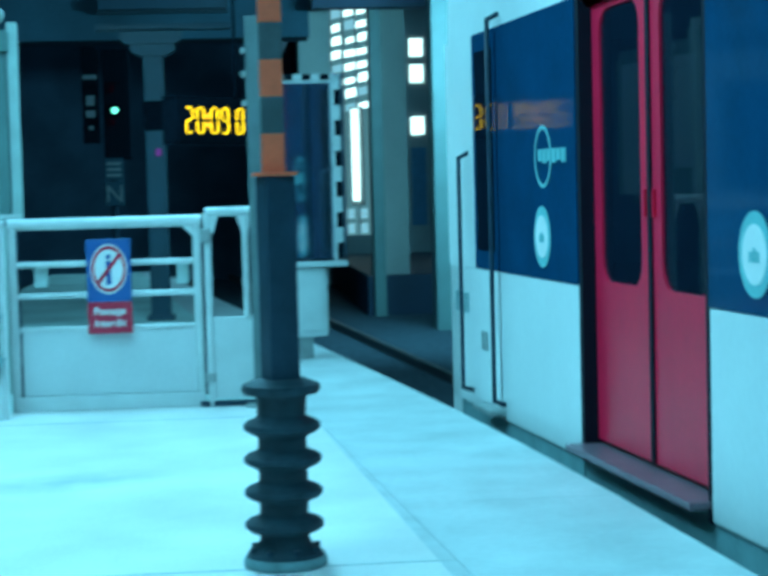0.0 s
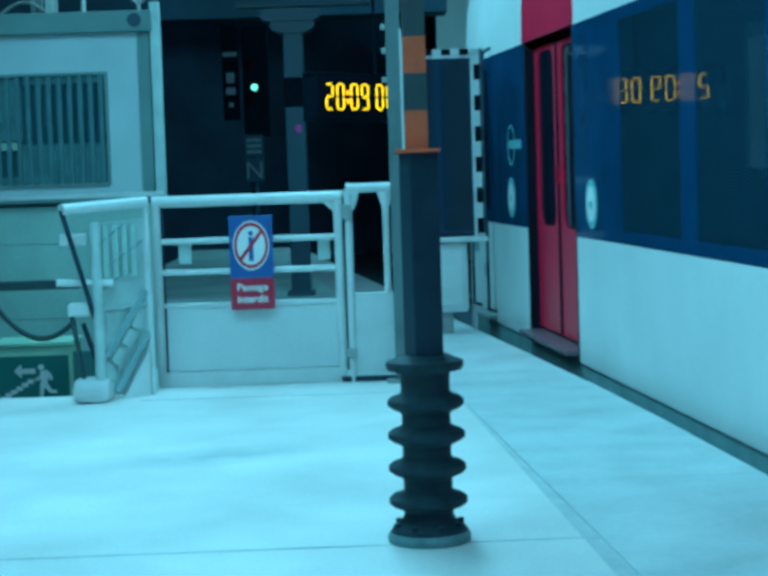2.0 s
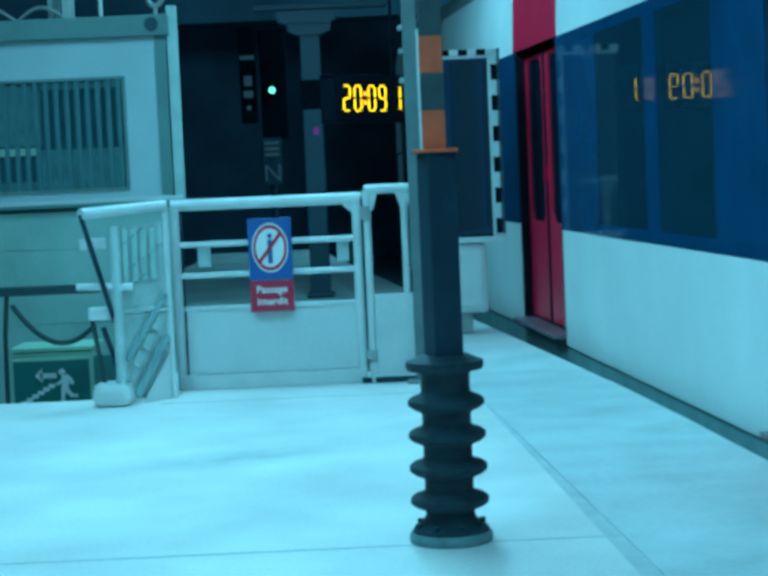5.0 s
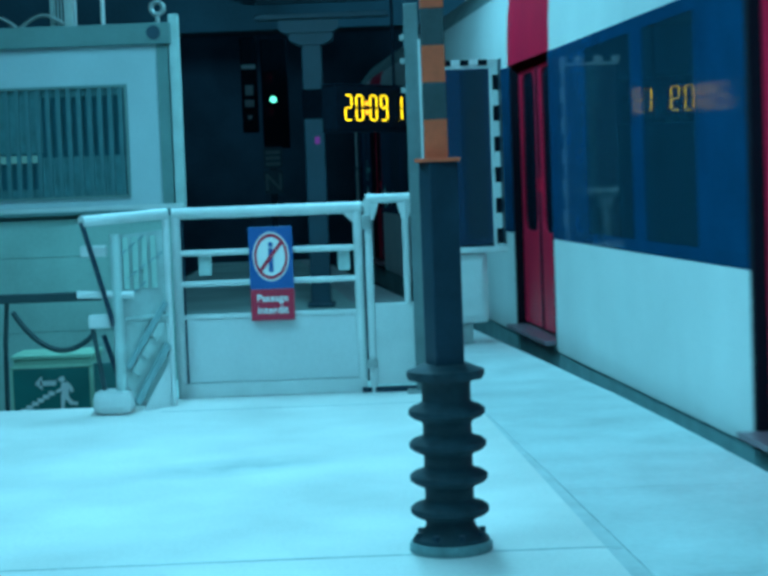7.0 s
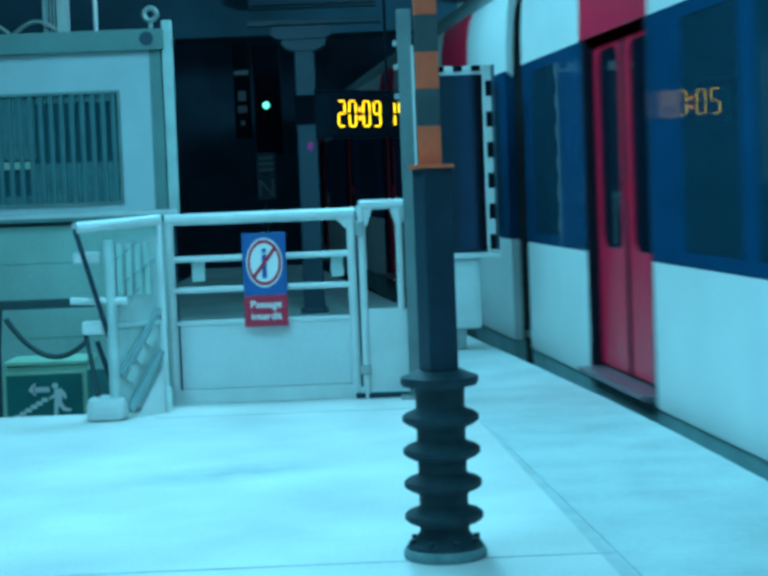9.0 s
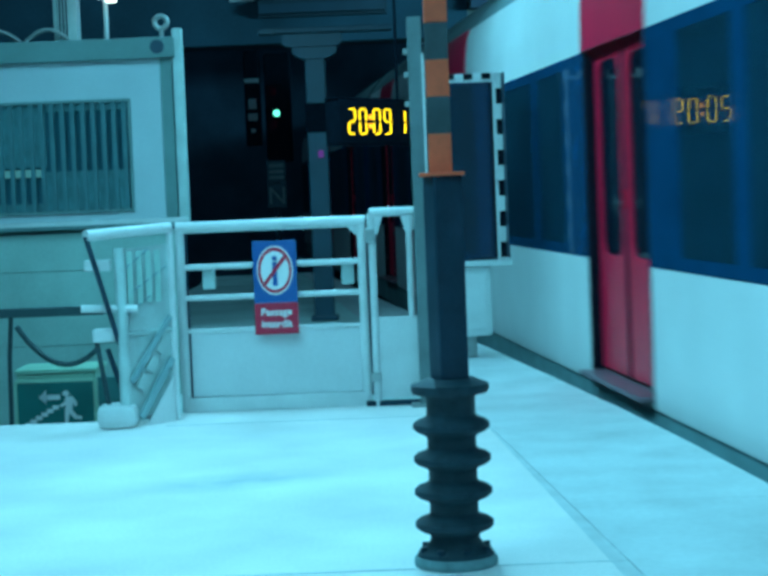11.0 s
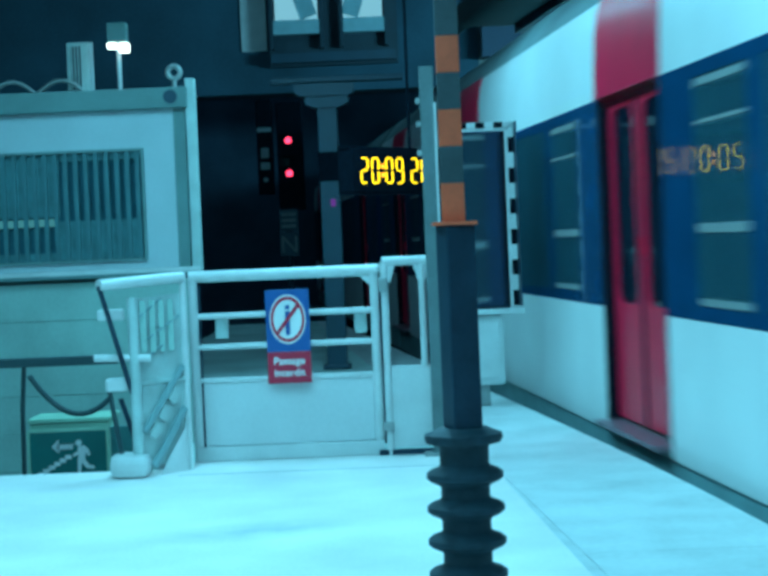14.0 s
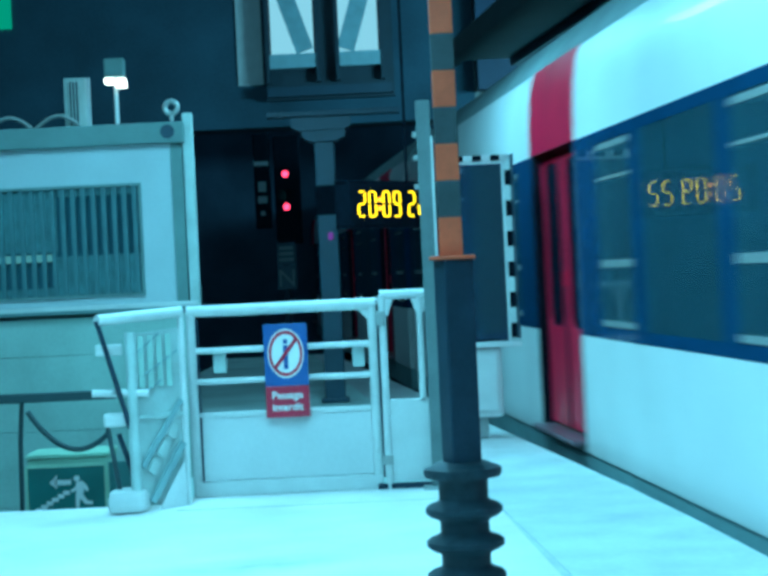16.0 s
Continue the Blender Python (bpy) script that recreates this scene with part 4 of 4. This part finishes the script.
def build_car(front, cab, tail, PITCH, lit=False):
    """A coach whose leading end is at x = 0 and which runs to x = -length; its platform side lies at y = 0."""
    length = front + 3 * PITCH + OPEN + 2.17
    car = thing("train_coach", pose(0, 0, 0), "white and blue commuter train coach with red sliding doors", "train", "coaches of the train")
    doors = [-(front + OPEN / 2 + PITCH * i) for i in range(4)]
    spans = []
    lead = -0.28 if not cab else -0.12
    for d in doors:
        spans.append((d + OPEN / 2, lead))
        lead = d - OPEN / 2
    spans.append((-length + 0.28, lead))
    for i, (a, b) in enumerate(spans):
        key = round(b - a, 3)
        cx = (a + b) / 2
        w = b - a
        at = pose(cx, 0, 0)
        put("side_panel", ("lower", key), lambda: box(-w / 2, w / 2, -0.08, 0, 0.0, Z_BAND, 0.006), TRAINW, car, at, "white lower side panel")
        put("skirt", ("skirt", key), lambda: box(-w / 2, w / 2, -0.09, -0.012, -0.26, -0.003, 0.004), SKIRT, car, at, "grey skirt under the side")
        wins = []
        if 4 < w < 4.6:
            wins = [(-1.35, -0.38), (-0.12, 1.0)]
        elif w > 3:
            e, g = w / 2 - 0.62, 0.1
            wins = [(-e, -e + 0.9), (-e + 0.9 + g * 2, e - 0.9 - g * 2), (e - 0.9, e)]
        elif w > 1.8 and not (cab and i == 0):
            wins = [(-0.26, 0.64)] if i == 0 else [(-0.64, 0.26)]
        elif cab and i == 0:
            wins = []
        zc0, zc1 = Z_BAND + 0.07, Z_TOP - 0.07
        xs = [-w / 2] + [v for p in wins for v in p] + [w / 2]

        put("band_sill", ("bsill", key), lambda: box(-w / 2, w / 2, -0.07, 0.002, Z_BAND + 0.003, zc0), TRAINB, car, at, "dark blue window band")
        put("band_header", ("bhead", key), lambda: box(-w / 2, w / 2, -0.07, 0.002, zc1, Z_TOP), TRAINB, car, at, "dark blue window band")
        for k in range(0, len(xs), 2):
            put("window_pillar", ("pillar", round(xs[k + 1] - xs[k], 3)), lambda: box(-(xs[k + 1] - xs[k]) / 2, (xs[k + 1] - xs[k]) / 2, -0.07, 0.002, zc0, zc1), TRAINB, car, pose(cx + (xs[k] + xs[k + 1]) / 2, 0, 0))
        # pale bars laid on the glass for lamp reflections and handrails inside
        if lit and wins:
            for p, q in (wins[0], wins[-1])[:len(wins)]:
                for z, h in ((1.9, 0.035), (1.71, 0.018), (1.205, 0.045), (0.85, 0.035)):
                    put("window_bar", ("wbar", h), lambda: box(-0.4, 0.4, -0.006, 0.0035, -h / 2, h / 2), GALV, car, pose(cx + (p + q) / 2, 0, z), "pale bar standing in for interior reflections and handrails")
        for p, q in wins:
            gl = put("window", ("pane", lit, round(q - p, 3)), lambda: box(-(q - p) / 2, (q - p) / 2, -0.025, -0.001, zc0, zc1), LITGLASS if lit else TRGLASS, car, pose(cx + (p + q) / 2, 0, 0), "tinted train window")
    roof_x0, roof_x1 = -length + 0.24, -0.24 if not cab else -0.17
    part("cantrail", roof_bm(roof_x0, roof_x1, CANTRAIL), TRAINW, car, "white cantrail over the windows", True)
    part("roof", roof_bm(roof_x0, roof_x1, ROOFTOP), ROOFGREY, car, "dull grey rooftop", True)
    for d in doors:
        put("red_cantrail", "redroof", lambda: roof_bm(-OPEN / 2 - 0.02, OPEN / 2 + 0.02, CANTRAIL, 0.006), TRAINR, car, pose(d, 0, 0), "red roof stripe over the door", True)
        put("door_header", "header", lambda: box(-OPEN / 2, OPEN / 2, -0.1, -0.012, 2.05, 2.12), TRAINR, car, pose(d, 0, 0))
        dw = OPEN / 2 - 0.06
        for sgn in (1, -1):
            m = pose(d, -0.065, 0) @ pose(0.018 * sgn if sgn > 0 else -0.018 - dw, 0, 0)
            lf = put("door_leaf", "leaf", lambda: leaf_bm(dw), TRAINR, car, m, "red sliding door leaf")
            put("door_glass", "dglass", lambda: box(0.09, dw - 0.09, -0.03, -0.012, 0.77, 1.94), DOORGLASS, lf, None, "dark door window")
            put("door_handle", ("handle", sgn), lambda: box(0.025 if sgn > 0 else dw - 0.04, 0.04 if sgn > 0 else dw - 0.025, 0.0, 0.015, 1.06, 1.17, 0.004), TRAINR, lf)
        put("door_seal", "seal", lambda: box(-0.018, 0.018, -0.075, -0.055, 0.09, 2.05), RUBBER, car, pose(d, 0, 0))
        for sgn in (1, -1):
            put("door_jamb", "jamb", lambda: box(-0.045, 0.0, -0.1, -0.004, -0.01, 2.05), RUBBER, car, pose(d + (OPEN / 2 if sgn > 0 else -OPEN / 2 + 0.045), 0, 0))
        put("skirt", "doorskirt", lambda: box(-OPEN / 2, OPEN / 2, -0.1, -0.02, -0.26, 0.028), SKIRT, car, pose(d, 0, 0))
        put("door_step", "step", lambda: box(-OPEN / 2 + 0.02, OPEN / 2 - 0.02, -0.1, 0.08, 0.04, 0.07, 0.008), STEPM, car, pose(d, 0, 0), "metal door step")
    put("sole_bar", ("sole", round(length, 2)), lambda: box(-length + 0.2, -0.2, -2.75, -0.1, -0.28, -0.03, 0.01), UNDER, car)
    for bx in (-3.4, -length + 3.4):
        put("bogie", "bogie", lambda: box(-1.5, 1.5, -2.3, -0.45, -0.85, -0.29, 0.08), UNDER, car, pose(bx, 0, 0))
        for wx in (-1.0, 1.0):
            wh = put("wheel", "wheel", lambda: tube((0, -0.6, 0), (0, -2.2, 0), 0.44, None, 24), STEEL, car, pose(bx + wx, 0, -0.47))
    part("far_side", box(-length + 0.2, -0.1, -2.8, -2.74, -0.01, 2.0), INSIDE, car)
    part("floor_pan", box(-length + 0.2, -0.15, -2.73, -0.09, 0.02, 0.07), INSIDE, car)
    part("ceiling_lining", box(-length + 0.25, -0.5, -2.5, -0.45, 2.3, 2.34), INSIDE, car)
    for i in range(5):
        x = -2.5 - i * (length - 4) / 4.6
        put("cabin_light", ("clight", lit), lambda: box(-0.5, 0.5, -0.1, 0.1, -0.02, 0.0), TRAINLAMP if lit else TRAINDIM, car, pose(x, -0.8, 2.295))
    for d0, d1 in zip(doors, doors[1:]):
        for k in range(4):
            x = d0 - OPEN / 2 - 0.5 - k * 0.95
            put("seat_back", "seatback", lambda: box(-0.05, 0.05, -1.0, -0.16, 0.3, 1.22, 0.04), SEATM, car, pose(x, 0, 0))
        for k in range(4):
            x = d0 - OPEN / 2 - 0.5 - k * 0.95
            put("seat_handle", "shandle", lambda: box(-0.2, 0.2, -0.36, -0.3, 1.225, 1.265, 0.01), SEATW, car, pose(x, 0, 0), "pale grab handle on the seat top")
        put("pole", "pole", lambda: tube((0, -1.0, 0.07), (0, -1.0, 2.3), 0.02), WHITEP, car, pose(d0, 0, 0))
    if cab:
        nose = bmesh.new()
        prof = [(-0.12, 0.0), (0.0, -0.5), (0.06, -1.4), (0.0, -2.3), (-0.12, -2.8), (-0.3, -2.8), (-0.3, 0.0)]
        lo = [nose.verts.new((x, y, -0.3)) for x, y in prof]
        mid = [nose.verts.new((x, y, 1.0)) for x, y in prof]
        upp = [nose.verts.new((x - 0.1, y * 0.985 - 0.02, 2.05)) for x, y in prof]
        upr = [nose.verts.new((x - 0.28, y * 0.95 - 0.07, 2.5)) for x, y in prof]
        hi = [nose.verts.new((x - 0.5, y * 0.85 - 0.2, 2.78)) for x, y in prof]
        for p, q in ((lo, mid), (mid, upp), (upp, upr), (upr, hi)):
            for i in range(len(prof)):
                nose.faces.new((p[i], p[(i + 1) % 7], q[(i + 1) % 7], q[i]))
        nose.faces.new(hi)
        nose.faces.new(list(reversed(lo)))
        bmesh.ops.recalc_face_normals(nose, faces=nose.faces)
        part("cab_front", nose, TRAINW, car, "white cab end")
        # cab side door with its hand rails
        part("cab_white", box(-0.74, -0.12, -0.068, 0.006, Z_BAND, Z_TOP), TRAINW, car)
        part("cab_door", box(-1.24, -0.76, 0.001, 0.01, 0.05, Z_BAND, 0.006), TRAINW, car, "white lower half of the cab door")
        part("cab_door_upper", box(-1.24, -0.76, 0.003, 0.01, Z_BAND + 0.004, 1.98, 0.004), TRAINB, car, "blue upper half of the cab door")
        part("cab_door_window", box(-1.19, -0.83, 0.011, 0.014, 0.86, 1.9), DOORGLASS, car)
        for x in (-0.62, -1.3):
            cable("hand_rail", [Vector((x, 0.0, 0.08)), Vector((x, 0.06, 0.1)), Vector((x, 0.06, 1.35 if x > -1 else 2.03)), Vector((x, 0.0, 1.38 if x > -1 else 2.06))], 0.014, DARKPOST, car)
        part("cab_step", box(-1.3, -0.9, -0.02, 0.08, 0.02, 0.05, 0.008), GALV, car)
        for k in range(5):
            part("unit_number_bar", box(-0.55 + 0.064 * k, -0.55 + 0.064 * k + 0.042, 0.001, 0.004, 0.5, 0.61), SKIRT, car)
        part("cab_lock", box(-1.0, -0.88, 0.008, 0.02, 0.33, 0.43, 0.01), GALV, car)
    for ex in ((-length + 0.3,) if cab else (-0.32, -length + 0.3)):
        put("end_wall", "endwall", lambda: box(-0.02, 0.02, -2.66, -0.058, 0.0, 2.5), UNDER, car, pose(ex, 0, 0), "dark coach end wall")
    if not tail:
        put("gangway_bellows", "bell", lambda: box(-0.3, 0.3, -2.6, -0.14, -0.1, 2.6, 0.03), GASKET, car, pose(-length, 0, 0), "black gangway bellows")
    return car, length


def sticker(parent, x, z, w, h, m, y=0.006):
    bm = bmesh.new()
    bmesh.ops.create_cone(bm, cap_ends=True, segments=32, radius1=0.5, radius2=0.5, depth=0.003, matrix=Matrix.Translation((x, y, z)) @ Matrix.Diagonal((w, 1, h, 1)) @ Euler((radians(90), 0, 0)).to_matrix().to_4x4())
    return part("sticker", bm, m, parent)


PALE = mat("pale_cyan_sticker", (0.16, 0.5, 0.52), 0.4, 0, 0.1)
first, len1 = build_car(9.98 - 7.40, True, False, 5.75)
# positions on the first coach, measured back from the cab
for u in (7.93, 5.45):
    sticker(first, u - 9.98, 0.955, 0.27, 0.285, PALE)
    sticker(first, u - 9.98, 0.955, 0.2, 0.2, SIGNW, 0.0085)
bm = bmesh.new()
for i in range(28):
    a, b = 2 * math.pi * i / 28, 2 * math.pi * (i + 1) / 28
    bm_beam(bm, (7.9 - 9.98 + 0.13 * math.cos(a), 0.006, 1.325 + 0.135 * math.sin(a)), (7.9 - 9.98 + 0.13 * math.cos(b), 0.006, 1.325 + 0.135 * math.sin(b)), 0.003, 0.018)
part("emblem_ring", bm, PALE, first)
for i in range(6):
    u = 7.54 + 0.075 * i
    part("emblem_bar", box(u - 9.98, u + 0.055 - 9.98, 0.003, 0.009, 1.295 + 0.01 * (i % 2), 1.36), PALE, first)
for u in (7.93, 5.45):
    for k in range(3):
        part("sticker_mark", box(u - 9.98 - 0.045 + 0.03 * k, u - 9.98 - 0.025 + 0.03 * k, 0.011, 0.013, 0.93, 0.965 + 0.012 * (k % 2)), PALE, first)

coaches = [(first, 9.98)]
second, len2 = build_car(2.17, False, False, 6.45)
lead = 9.98 - len1
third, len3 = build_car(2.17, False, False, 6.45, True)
third["label"] = "white and blue train coach with lit interior and red doors"
for i in range(3):
    c = (second, third)[i] if i < 2 else copy_thing(third, pose(0, 0, 0))
    coaches.append((c, lead))
    lead -= len2

RUN = [(0, 0), (0.5, 1.05), (1, 2.12), (1.5, 3.25), (2, 4.36), (2.5, 5.46), (3, 6.51), (3.5, 7.6), (3.7, 8.05), (4.4, 9.65), (5.1, 11.3), (5.8, 12.98), (6, 13.52), (6.5, 15.3), (7, 17.1), (7.5, 18.8), (8, 20.9), (8.5, 23.3), (9, 26.05), (9.5, 29.1), (10, 32.3), (10.5, 35.65), (11, 39.15), (11.5, 42.8), (12, 46.72), (12.5, 50.8), (13, 55.1), (13.5, 59.55), (14, 64.3), (14.5, 69.25), (15, 74.35), (15.5, 79.75), (16, 85.2)]


def motions():
    for coach, u in coaches:
        walk(coach, [(t, pose(2.272 - 0.0966 * (u + s), u + s, 0, 0, 0, TURN)) for t, s in RUN])
    # the clock's last two numerals turn their segments edge on
    for o, place, s, x, z, hor in segments:
        rows = []
        state = None
        for n in range(6, 23):
            digit = "%02d" % n
            on = s in SEG[digit[place]]
            ang = 0 if on else -86
            p = pose(x, -0.012, z, ang if hor else 0, 0, 0 if hor else -ang)
            t0 = max(0.0, n - 6.56)
            if state is not None and state is not p:
                rows.append((t0 - 1 / 30, state))
            rows.append((t0, p))
            state = p
        rows.append((16.0, state))
        walk(o, rows)
    for o, c, x, z in lenses:
        on, off = pose(x, -0.03, z), pose(x, -0.03, z, 0, 0, -89)
        a, b = (on, off) if c == "g" else (off, on)
        walk(o, [(0, a), (11.75, a), (11.8, b), (16, b)])


motions()
